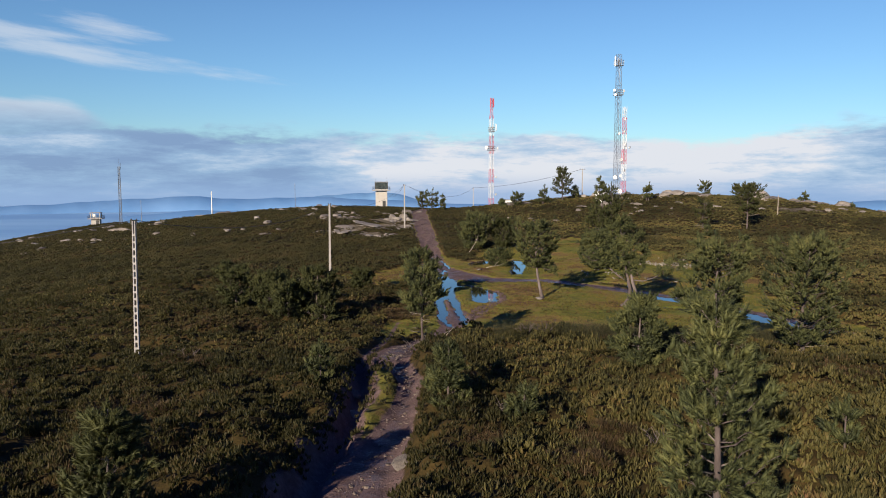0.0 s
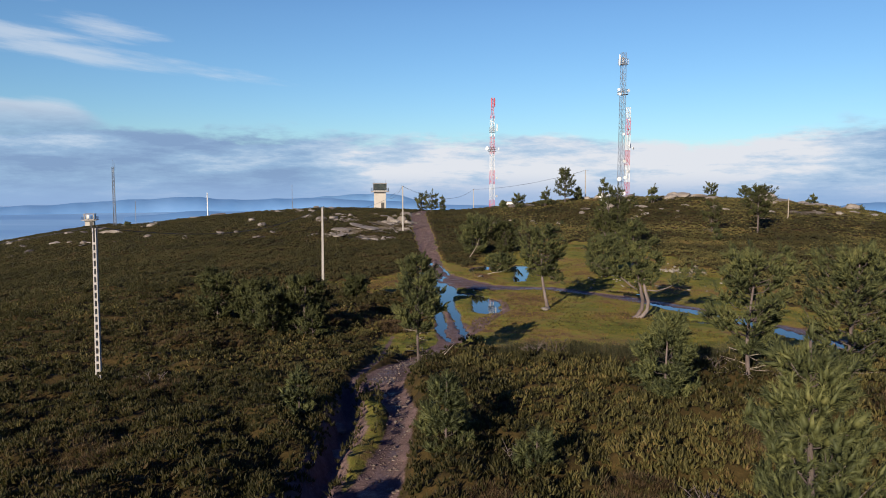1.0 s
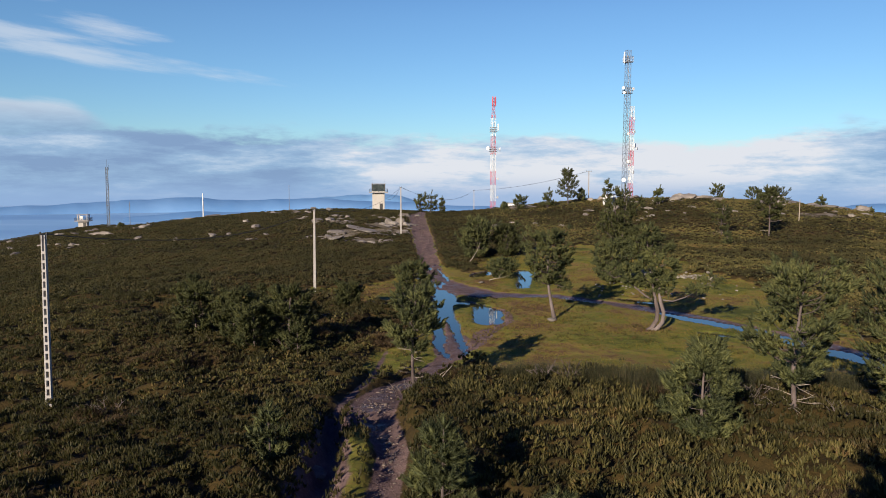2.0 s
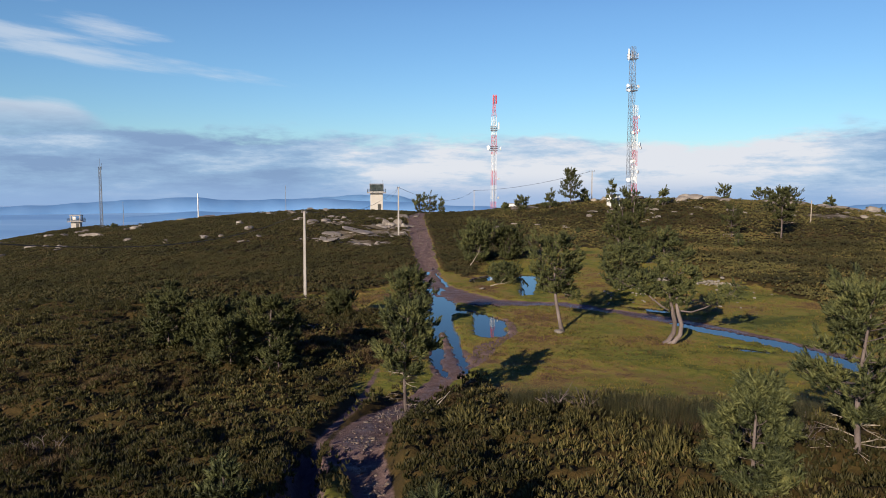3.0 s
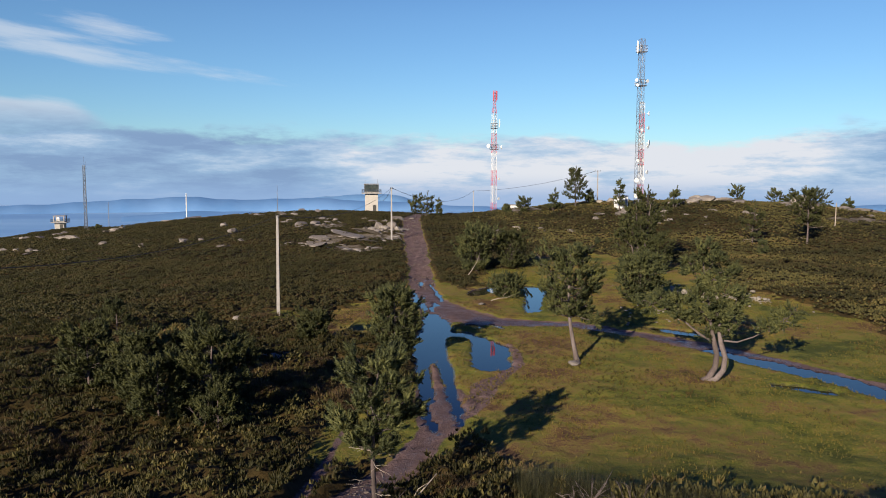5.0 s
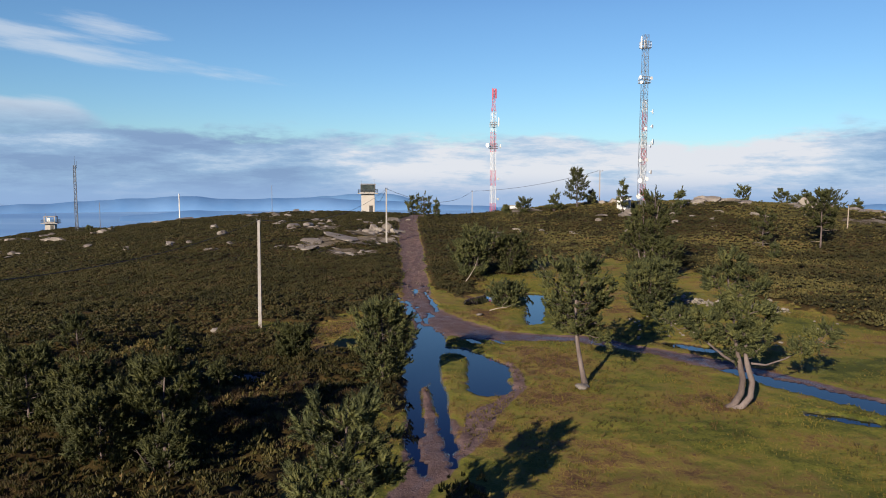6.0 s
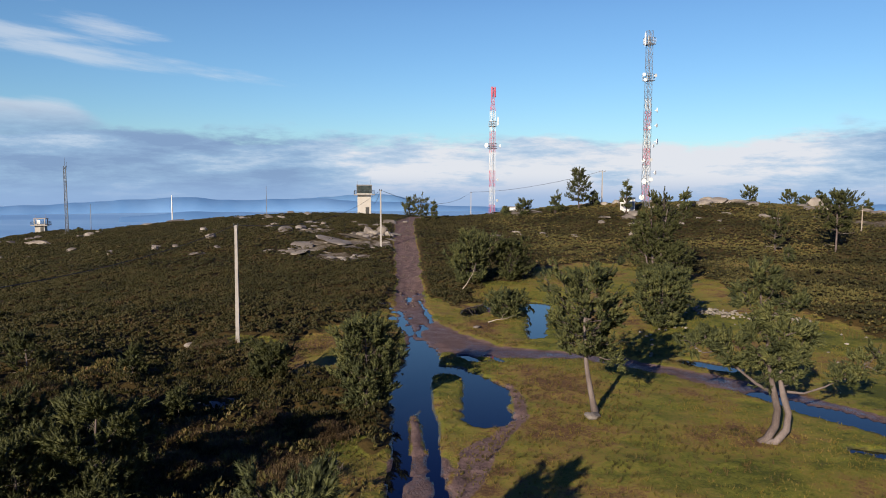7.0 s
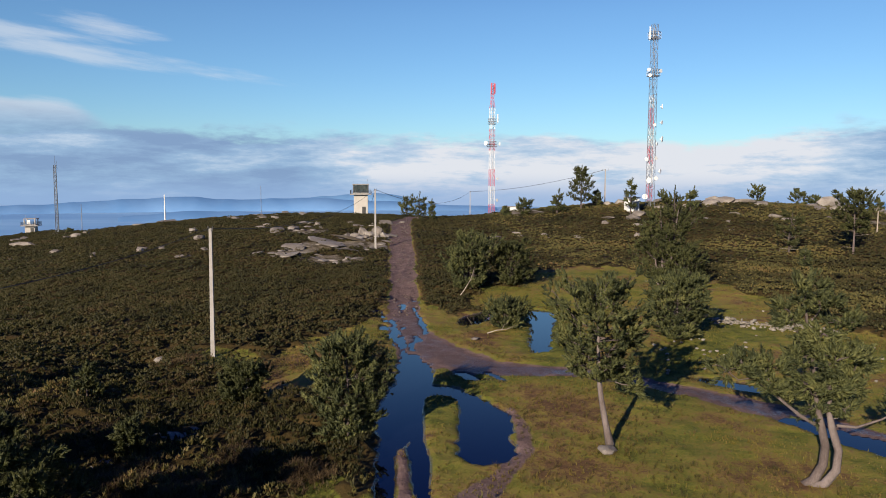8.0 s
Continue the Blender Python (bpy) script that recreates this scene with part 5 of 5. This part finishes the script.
def scatter_rocks():
    rng = random.Random(5)
    made = 0
    while made < 260:
        if rng.random() < 0.55:
            x, y = rng.uniform(8, 112), 190 - 44 * rng.random() ** 1.6
        else:
            x, y = rng.uniform(-124, -8), 226 - 104 * rng.random() ** 1.5
        if abs(x) > 0.62 * y or fbm(np.array([x * 0.05]), np.array([y * 0.05]), 91, 2)[0] < 0.48:
            continue
        s = rng.uniform(0.35, 1.0) * (1.25 if y > 160 else 0.9)
        rock(x, y, s * rng.uniform(0.9, 1.7), s, s * rng.uniform(0.5, 0.9), rng.randrange(6), "pale granite rock showing through heather", "rock", "hillside rocks", 0.42, name="rock")
        made += 1
    # broken slabs and blocks about the outcrop
    for k in range(60):
        a, b, c = SLABS[rng.randrange(5)]
        x, y = a + rng.gauss(0, 0.7) * c, b + rng.gauss(0, 0.6) * c
        s = rng.uniform(0.25, 0.75)
        rock(x, y, s * rng.uniform(1.0, 2.2), s, s * rng.uniform(0.3, 0.6), rng.randrange(6), "broken granite block about the outcrop", "rock", "outcrop rocks", 0.4, name="rock")
    # pale stones on the turf
    made = 0
    while made < 150:
        if made < 90:
            x = rng.uniform(21.5, 29)
            y = 92.0 - 0.6 * (x - 22.3) + rng.gauss(0, 0.8)
        else:
            x, y = (rng.gauss(18, 1.8), rng.gauss(82.5, 2.0)) if made < 120 else (rng.uniform(13, 31), rng.uniform(74, 98))
        p = plan(np.array([x]), np.array([y]))
        if p["pond"][0] < 0.4 or p["road"][0] < 0.2:
            continue
        s = rng.uniform(0.09, 0.26) if made < 90 else rng.uniform(0.07, 0.16)
        ob = new("stone", STONES[rng.randrange(4)])
        ob.matrix_world = Matrix.Translation((x, y, float(p["z"][0]) + s * (rng.uniform(0.3, 1.3) if made < 90 else 0.4))) @ Matrix.Rotation(rng.uniform(0, 6.28), 4, "Z") @ Matrix.Diagonal((s * rng.uniform(0.8, 1.6), s, s, 1))
        tagged(ob, "pale broken stone lying on turf", "stone", "stones on the turf")
        made += 1
    # stones in the near track
    for k in range(150):
        y = rng.uniform(21, 48)
        x = np.interp(y, [p[1] for p in TRACK], [p[0] for p in TRACK]) + rng.gauss(0, 0.42)
        s = rng.uniform(0.03, 0.10)
        ob = new("stone", TRACK_STONES[rng.randrange(4)])
        ob.matrix_world = Matrix.Translation((x, y, gz(float(x), float(y)) + s * 0.2)) @ Matrix.Rotation(rng.uniform(0, 6.28), 4, "Z") @ Matrix.Diagonal((s * 1.3, s, s, 1))
        tagged(ob, "loose stone in the muddy track", "stone", "stones in the track")
    # small rubble too far or too fine to count
    rubble("rubble", MUDDY_STONE, "small stones strewn over the track uphill", [(np.interp(y, [p[1] for p in TRACK_UP], [p[0] for p in TRACK_UP]) + rng.gauss(0, 0.9), y, rng.uniform(0.06, 0.18)) for y in (rng.uniform(96, 185) for _ in range(220))])
    rubble("gravel", MUDDY_STONE, "gravel and chips in the muddy track", [(np.interp(y, [p[1] for p in TRACK], [p[0] for p in TRACK]) + rng.gauss(0, 0.5), y, rng.uniform(0.02, 0.05)) for y in (rng.uniform(20, 50) for _ in range(500))])
    rubble("rubble", PALE_STONE, "pale rubble and stone chips on the turf", [(x, 92.0 - 0.6 * (x - 22.3) + rng.gauss(0, 0.7), rng.uniform(0.06, 0.17)) for x in (rng.uniform(21.5, 29) for _ in range(260))])
    for x, y, s in ((3.4, 86.6, 0.34), (-10.3, 66.5, 0.75), (-11.6, 63.5, 0.5), (-16.8, 83.3, 0.62), (8.1, 65.5, 0.42), (-4.3, 33.2, 0.4), (-3.7, 30.6, 0.35), (-1.2, 23.2, 0.4), (1.5, 24.4, 0.5), (-21.8, 74.5, 0.55), (20.6, 64.9, 0.3), (-9.6, 67.8, 0.5)):
        rock(x, y, s * 1.3, s, s * 0.7, 1, "pale lichened stone set in the ground", "rock", "field stones", 0.3, name="rock")


scatter_rocks()


# ---- poles and wires ----
def utility_pole(x, y, height, lean=(0, 0), z=None, slots=True, cross=False, label="pale slotted concrete utility pole standing in heather"):
    z = gz(x, y) if z is None else z
    pole = empty("utility_pole", pose(x, y, z, lean[1], lean[0]), label, "utility pole", "power line poles")
    bm = bmesh.new()
    rows = max(4, int(height / 0.42))
    levels = [-0.35, 0.5]
    for k in range(1, rows):
        levels += [0.5 + (height - 0.8) * (k - 0.30) / rows, 0.5 + (height - 0.8) * k / rows]
    levels.append(height)
    grid = []
    for zz in levels:
        h = 0.135 - 0.045 * zz / height
        grid.append([bm.verts.new((xx, -0.085 + 0.02 * zz / height, zz)) for xx in (-h, -h * 0.50, h * 0.50, h)])
    for k, (a, b) in enumerate(zip(grid, grid[1:])):
        for c in range(3):
            if slots and c == 1 and k % 2 == 1:
                continue
            bm.faces.new((a[c], a[c + 1], b[c + 1], b[c]))
    r = bmesh.ops.extrude_face_region(bm, geom=list(bm.faces))
    bmesh.ops.translate(bm, vec=(0, 0.15, 0), verts=[v for v in r["geom"] if isinstance(v, bmesh.types.BMVert)])
    part("shaft", bm, CONCRETE, pole)
    for dx in ((-0.14, 0.14) if not cross else (-0.55, 0.0, 0.55)):
        bm = bmesh.new()
        add_rod(bm, (dx, 0, height - 0.18), (dx, 0, height + 0.10), 0.03, 0.02, 6)
        add_rod(bm, (dx, 0, height + 0.02), (dx, 0, height + 0.12), 0.055, 0.035, 8)
        part("insulator", bm, DARK, pole, "dark pin insulator")
    if cross:
        bm = bmesh.new()
        add_box(bm, (1.4, 0.09, 0.09), (0, 0, height - 0.1), 0.01)
        part("crossarm", bm, STEEL, pole, "steel crossarm")
    return pole


Z1, Z2, Z3 = gz(-17.2, 40.2), gz(-13.57, 82.9), gz(-8.77, 138.0)
utility_pole(-17.3, 40.3, 7.1 - Z1, (1.3, 1.0))
utility_pole(-13.57, 82.9, 6.5 - Z2, (0.3, 0), slots=False, label="pale concrete utility pole at the turf's edge")
utility_pole(-8.77, 138.0, 8.2 - Z3, slots=False, label="pale concrete utility pole by the track")
utility_pole(32.4, 186.0, 7.0, cross=True, slots=False, label="utility pole with a crossarm on the crest")
utility_pole(6.8, 245.0, 8.2, slots=False, label="thin utility pole on the crest")
utility_pole(-62.0, 8.0, 7.8, label="pale slotted concrete utility pole down the slope")


def wire(a, b, sag, r=0.016, label="thin dark overhead cable"):
    bm = bmesh.new()
    a, b = Vector(a), Vector(b)
    pts = [a.lerp(b, i / 24) - Vector((0, 0, sag * 4 * (i / 24) * (1 - i / 24))) for i in range(25)]
    add_tube(bm, pts, [r] * 25, 4)
    tagged(part("overhead_wire", bm, DARK, None), label, "cable", "overhead cables")


wire((-17.0, 39.9, 7.15), (-62.0, 8.0, gz(-62.0, 8.0) + 7.8), 1.2, 0.018)
wire((-17.0, 39.9, 7.15), (-13.57, 82.9, 6.5), 1.3, 0.018)
wire((-13.57, 82.9, 6.5), (-8.77, 138.0, 8.2), 1.6, 0.02)
wire((-8.77, 138.0, 8.2), (-20.0, 228.0, 4.6), 1.5, 0.03)
wire((-8.77, 138.0, 8.2), (6.8, 245.0, gz(6.8, 245.0) + 8.2), 2.6, 0.03)
wire((6.8, 245.0, gz(6.8, 245.0) + 8.2), (32.4, 186.0, gz(32.4, 186.0) + 7.0), 1.0, 0.035)


# ---- masts ----
def lattice_mast(name, x, y, z, height, wide0, wide1, bands, label, sides=4, rod=0.07, bay=1.5, neck=None):
    """A lattice mast; bands are (top height, material). Each band is a section with its legs and braces."""
    mast = empty(name, pose(x, y, z, 0, 0, 20), label, "radio mast", "radio masts")
    def corner(i, h):
        t = h / height
        w = wide0 + (wide1 - wide0) * t
        if neck and h > neck[0]:
            w = max(neck[1], w - (w - neck[1]) * min(1, (h - neck[0]) / 1.6))
        a = 2 * math.pi * (i + 0.5) / sides
        return Vector((math.cos(a), math.sin(a), 0)) * w * 0.7 + Vector((0, 0, h))
    lo = 0.0
    for hi, mat in bands:
        bm = bmesh.new()
        k = max(1, round((hi - lo) / bay))
        for b in range(k):
            h0, h1 = lo + (hi - lo) * b / k, lo + (hi - lo) * (b + 1) / k
            for i in range(sides):
                j = (i + 1) % sides
                add_rod(bm, corner(i, h0), corner(i, h1), rod, rod, 4)
                add_rod(bm, corner(i, h0), corner(j, h1), rod * 0.55, rod * 0.55, 3)
                add_rod(bm, corner(j, h0), corner(i, h1), rod * 0.55, rod * 0.55, 3)
                add_rod(bm, corner(i, h1), corner(j, h1), rod * 0.55, rod * 0.55, 3)
        part("mast_section", bm, mat, mast)
        lo = hi
    bm = bmesh.new()
    for s in (-0.18, 0.18):
        add_rod(bm, (s, 0, 0), (s, 0, height - 0.5), 0.03, 0.03, 3)
    for k in range(int(height / 0.8)):
        add_rod(bm, (-0.18, 0, 0.8 * k), (0.18, 0, 0.8 * k), 0.02, 0.02, 3)
    part("ladder", bm, STEEL, mast, "inner climbing ladder")
    return mast


def dish(mast, off, r, way):
    r *= 0.75
    bm = bmesh.new()
    rings = []
    for k in range(5):
        t = k / 4
        rings.append([bm.verts.new((r * t * math.cos(a * math.pi / 6), r * t * math.sin(a * math.pi / 6), 0.28 * r * t * t)) for a in range(12)] if k else [bm.verts.new((0, 0, 0))])
    for a in range(12):
        bm.faces.new((rings[0][0], rings[1][a], rings[1][(a + 1) % 12]))
        for k in range(1, 4):
            bm.faces.new((rings[k][a], rings[k + 1][a], rings[k + 1][(a + 1) % 12], rings[k][(a + 1) % 12]))
    rim = [bm.verts.new((r * math.cos(a * math.pi / 6), r * math.sin(a * math.pi / 6), 0.28 * r + 0.25 * r)) for a in range(12)]
    for a in range(12):
        bm.faces.new((rings[4][a], rim[a], rim[(a + 1) % 12], rings[4][(a + 1) % 12]))
    bm.faces.new(rim)
    add_rod(bm, (0, 0, -0.25), (0, 0, 0.02), 0.08, 0.1, 6)
    ob = part("dish_antenna", bm, WHITE, mast, "white drum dish antenna")
    ob.matrix_local = Matrix.Translation(off) @ Vector(way).to_track_quat("Z", "Y").to_matrix().to_4x4()


def panel(mast, off, h=1.8, wide=0.28, mat=None):
    bm = bmesh.new()
    add_box(bm, (wide, 0.16, h), off, 0.03)
    add_rod(bm, (off[0], off[1] + 0.14, off[2] - h * 0.6), (off[0], off[1] + 0.14, off[2] + h * 0.6), 0.04, 0.04, 5)
    part("panel_antenna", bm, mat or WHITE, mast, "red upright panel antenna" if mat else "white upright panel antenna")


def platform(mast, h, r):
    bm = bmesh.new()
    for hh in (0, 0.55, 1.1):
        for i in range(8):
            a0, a1 = i * math.pi / 4, (i + 1) * math.pi / 4
            add_rod(bm, (r * math.cos(a0), r * math.sin(a0), h + hh), (r * math.cos(a1), r * math.sin(a1), h + hh), 0.05, 0.05, 4)
    for i in range(8):
        a0 = i * math.pi / 4
        add_rod(bm, (r * math.cos(a0), r * math.sin(a0), h), (r * math.cos(a0), r * math.sin(a0), h + 1.1), 0.04, 0.04, 4)
        add_rod(bm, (0, 0, h), (r * math.cos(a0), r * math.sin(a0), h), 0.04, 0.04, 4)
    part("platform", bm, STEEL, mast, "railed steel ring platform")


def build_masts():
    b = gz(10.7, 205.0) - 0.4
    H = 30.95 - b
    m = lattice_mast("radio_mast", 10.7, 205.0, b, H, 1.05, 0.95, [(H * f, c) for f, c in ((0.095, RED), (0.235, WHITE), (0.36, RED), (0.50, WHITE), (0.66, RED), (0.815, WHITE), (1.0, RED))], "red and white banded lattice mast with white dishes", rod=0.038, bay=1.6, neck=(H * 0.815, 0.55))
    platform(m, H * 0.53, 1.15)
    platform(m, H * 0.70, 0.95)
    for off, r, w in (((-1.5, -0.4, H * 0.555), 0.7, (-1, -0.5, 0)), ((1.6, -0.3, H * 0.55), 0.65, (1, -0.4, 0)), ((0.9, -0.9, H * 0.29), 0.4, (0.3, -1, 0)), ((0.8, -1.0, H * 0.13), 0.45, (0.4, -1, 0))):
        dish(m, off, r, w)
    panel(m, (-0.4, -0.45, H * 0.96), 2.2, 0.28, RED)
    panel(m, (0.4, -0.45, H * 0.96), 2.2, 0.28, RED)
    panel(m, (1.1, -0.6, H * 0.74), 1.8)
    b = gz(38.4, 174.5) - 0.4
    H = 37.6 - b
    m = lattice_mast("radio_mast", 38.4, 174.5, b, H, 1.15, 0.9, [(H * k / 6, GREY_STEEL) for k in range(1, 7)], "tall grey steel lattice mast crowded with dishes", rod=0.042, bay=1.4)
    platform(m, H * 0.925, 1.15)
    platform(m, H * 0.725, 1.2)
    for off, h in (((-1.2, -0.4, H * 0.95), 2.2), ((0.5, 1.0, H * 0.95), 1.8)):
        panel(m, off, h)
    for off, r, w in (((-1.4, -0.6, H * 0.755), 0.42, (-0.6, -1, 0)), ((0.7, -1.1, H * 0.75), 0.45, (0.3, -1, 0)), ((-1.3, -0.8, H * 0.725), 0.4, (-0.5, -1, 0)), ((1.4, -0.7, H * 0.56), 0.62, (0.9, -0.7, 0)), ((1.5, -0.6, H * 0.475), 0.5, (0.6, -1, 0)), ((1.6, -0.6, H * 0.385), 0.75, (0.8, -0.8, 0)), ((1.3, -0.8, H * 0.21), 0.55, (0.6, -1, 0)), ((0.2, -1.2, H * 0.17), 0.5, (0, -1, 0)), ((-1.1, -1.0, H * 0.16), 0.6, (-0.5, -1, 0)), ((-0.3, -1.1, H * 0.46), 0.4, (0, -1, 0)), ((0.1, -1.2, H * 0.28), 0.45, (0.2, -1, 0))):
        dish(m, off, r, w)
    b = gz(51.2, 224.0) - 0.5
    H = 30.3 - b
    m = lattice_mast("radio_mast", 51.2, 224.0, b, H, 1.1, 0.9, [(H * f, c) for f, c in ((0.14, WHITE), (0.30, RED), (0.46, WHITE), (0.60, RED), (0.74, WHITE), (0.90, RED), (1.0, WHITE))], "red and white banded lattice mast behind a taller one", rod=0.052, bay=1.6)
    for off, r, w in (((-1.4, -0.7, H * 0.50), 0.6, (-0.7, -1, 0)), ((1.3, -0.7, H * 0.62), 0.6, (0.7, -1, 0)), ((-1.5, -0.5, H * 0.2), 0.9, (-0.6, -1, 0))):
        dish(m, off, r, w)
    b = gz(-111.0, 247.0) - 0.5
    H = 13.4 - b
    m = lattice_mast("radio_mast", -111.0, 247.0, b, H, 0.75, 0.55, [(H * k / 3, DULL_STEEL) for k in range(1, 4)], "slender grey lattice mast on the far crest", sides=3, rod=0.09, bay=1.2)
    bm = bmesh.new()
    add_rod(bm, (0, 0, H), (0, 0, H + 2.6), 0.06, 0.03, 5)
    add_rod(bm, (0.5, 0, H - 1), (0.5, 0, H + 1.2), 0.05, 0.03, 5)
    part("whip_antenna", bm, DULL_STEEL, m)


build_masts()


def plain_pole(x, y, height, r, mat, label):
    bm = bmesh.new()
    add_rod(bm, (0, 0, -0.4), (0, 0, height), r, r * 0.7, 8)
    add_rod(bm, (0, 0, height), (0, 0, height + 0.25), r * 0.9, r * 0.3, 8)
    add_box(bm, (r * 5, r * 5, 0.3), (0, 0, 0.05), 0.03)
    ob = part("mast_pole", bm, mat, None)
    ob.matrix_world = pose(x, y, gz(x, y))
    tagged(ob, label, "pole", "thin poles on the crest")


plain_pole(-82.0, 252.0, 10.0, 0.22, WHITE, "plain white pole on the far crest")
plain_pole(-52.0, 245.0, 9.0, 0.09, STEEL, "thin grey aerial pole on the crest")
plain_pole(-105.0, 249.0, 8.0, 0.10, STEEL, "thin dark pole beside a lattice mast")
plain_pole(62.0, 142.0, 3.6, 0.10, DEADWOOD, "bare grey post on the slope")


# ---- buildings ----
def lookout_tower(x, y, body, body_h, cab, cab_h, turn, label, ruined=False):
    z = gz(x, y) - 0.4
    t = empty("lookout_tower", pose(x, y, z, 0, 0, turn), label, "lookout tower")
    bm = bmesh.new()
    add_box(bm, (body, body, body_h + 0.4), (0, 0, (body_h + 0.4) / 2), 0.05)
    add_box(bm, (body + 0.25, body + 0.25, 0.5), (0, 0, 0.3), 0.04)
    part("tower_body", bm, CREAM, t, "stained cream rendered wall")
    bm = bmesh.new()
    add_box(bm, (cab + 1.5, cab + 1.5, 0.24), (0, 0, body_h + 0.5), 0.03)
    part("balcony_slab", bm, CONCRETE, t, "overhanging concrete slab")
    base = body_h + 0.61
    bm = bmesh.new()
    add_box(bm, (cab, cab, cab_h * 0.12), (0, 0, base + cab_h * 0.06), 0.02)
    part("parapet_wall", bm, CREAM, t)
    for sx in (-1, 1):
        for sy in (-1, 1):
            bm = bmesh.new()
            add_box(bm, (0.28, 0.28, cab_h * 0.84), (sx * (cab / 2 - 0.14), sy * (cab / 2 - 0.14), base + cab_h * 0.53), 0.02)
            part("corner_post", bm, CREAM if ruined else DARK, t)
    if not ruined:
        for k, (dx, dy, a) in enumerate(((0, -1, 0), (0, 1, 0), (-1, 0, 1), (1, 0, 1))):
            win = None
            bm = bmesh.new()
            size = (cab - 0.56, 0.05, cab_h * 0.84) if a == 0 else (0.05, cab - 0.56, cab_h * 0.84)
            add_box(bm, size, (dx * (cab / 2 - 0.08), dy * (cab / 2 - 0.08), base + cab_h * 0.53))
            win = part("window", bm, GLASS, t, "dark window band")
            for j in range(1, 4):
                bm = bmesh.new()
                o = -cab / 2 + cab * j / 4
                add_box(bm, (0.07, 0.07, cab_h * 0.84), (o if a == 0 else dx * (cab / 2 - 0.03), dy * (cab / 2 - 0.03) if a == 0 else o, base + cab_h * 0.53))
                part("mullion", bm, DARK, win)
    else:
        bm = bmesh.new()
        add_box(bm, (cab * 0.25, 0.1, cab_h * 0.6), (-cab * 0.12, -cab * 0.3, base + cab_h * 0.5))
        part("inner_wall", bm, WHITE, t, "broken white inner wall")
    bm = bmesh.new()
    add_box(bm, (cab + 0.3, cab + 0.3, 0.2), (0, 0, base + cab_h + 0.03), 0.04)
    part("roof_slab", bm, CONCRETE, t, "flat concrete roof")
    for sx, hh in ((-0.45, 1.1), (0.42, 1.4)):
        bm = bmesh.new()
        add_rod(bm, (sx * cab, 0, base + cab_h), (sx * cab, 0, base + cab_h + hh), 0.04, 0.02, 5)
        part("aerial", bm, STEEL, t)
    bm = bmesh.new()
    add_box(bm, (0.95, 0.08, 2.0), (body * 0.22, -body / 2 - 0.03, 1.5), 0.02)
    d = part("door", bm, DARK, t, "dark doorway")
    bm = bmesh.new()
    add_box(bm, (1.15, 0.12, 0.12), (body * 0.22, -body / 2 - 0.05, 2.58), 0.01)
    part("lintel", bm, CONCRETE, d)
    # railing round the slab
    bm = bmesh.new()
    e = cab / 2 + 0.66
    cs = [(-e, -e), (e, -e), (e, e), (-e, e)]
    for i in range(4):
        a, b = cs[i], cs[(i + 1) % 4]
        for hh in (0.35, 0.65, 0.95):
            add_rod(bm, (*a, base + hh), (*b, base + hh), 0.03, 0.03, 4)
        for j in range(4):
            p = (a[0] + (b[0] - a[0]) * j / 4, a[1] + (b[1] - a[1]) * j / 4)
            add_rod(bm, (*p, base - 0.02), (*p, base + 0.95), 0.04, 0.04, 4)
    part("railing", bm, DULL_STEEL, t)


lookout_tower(-22.0, 230.0, 3.6, 5.3, 4.0, 2.4, 6, "square cream lookout tower with a dark glazed cab")
lookout_tower(-124.3, 257.0, 2.8, 2.6, 3.2, 1.9, 14, "small abandoned cream lookout tower with an open cab", True)


def equipment_hut(x, y, w, d, h, turn, label):
    hut = empty("equipment_hut", pose(x, y, gz(x, y) - 0.2, 0, 0, turn), label, "hut")
    bm = bmesh.new()
    add_box(bm, (w, d, h), (0, 0, h / 2), 0.04)
    part("hut_wall", bm, WHITE, hut)
    bm = bmesh.new()
    add_box(bm, (w + 0.3, d + 0.3, 0.16), (0, 0, h + 0.06), 0.03)
    part("hut_roof", bm, CONCRETE, hut)
    bm = bmesh.new()
    add_box(bm, (0.85, 0.06, min(1.95, h * 0.8)), (w * 0.2, -d / 2 - 0.02, min(1.95, h * 0.8) / 2 + 0.1), 0.01)
    part("hut_door", bm, STEEL, hut, "grey metal door")


equipment_hut(34.2, 171.0, 2.1, 1.9, 2.7, 12, "small white equipment hut below a mast")
equipment_hut(15.8, 213.0, 4.0, 3.0, 2.4, 0, "low white equipment building on the crest")
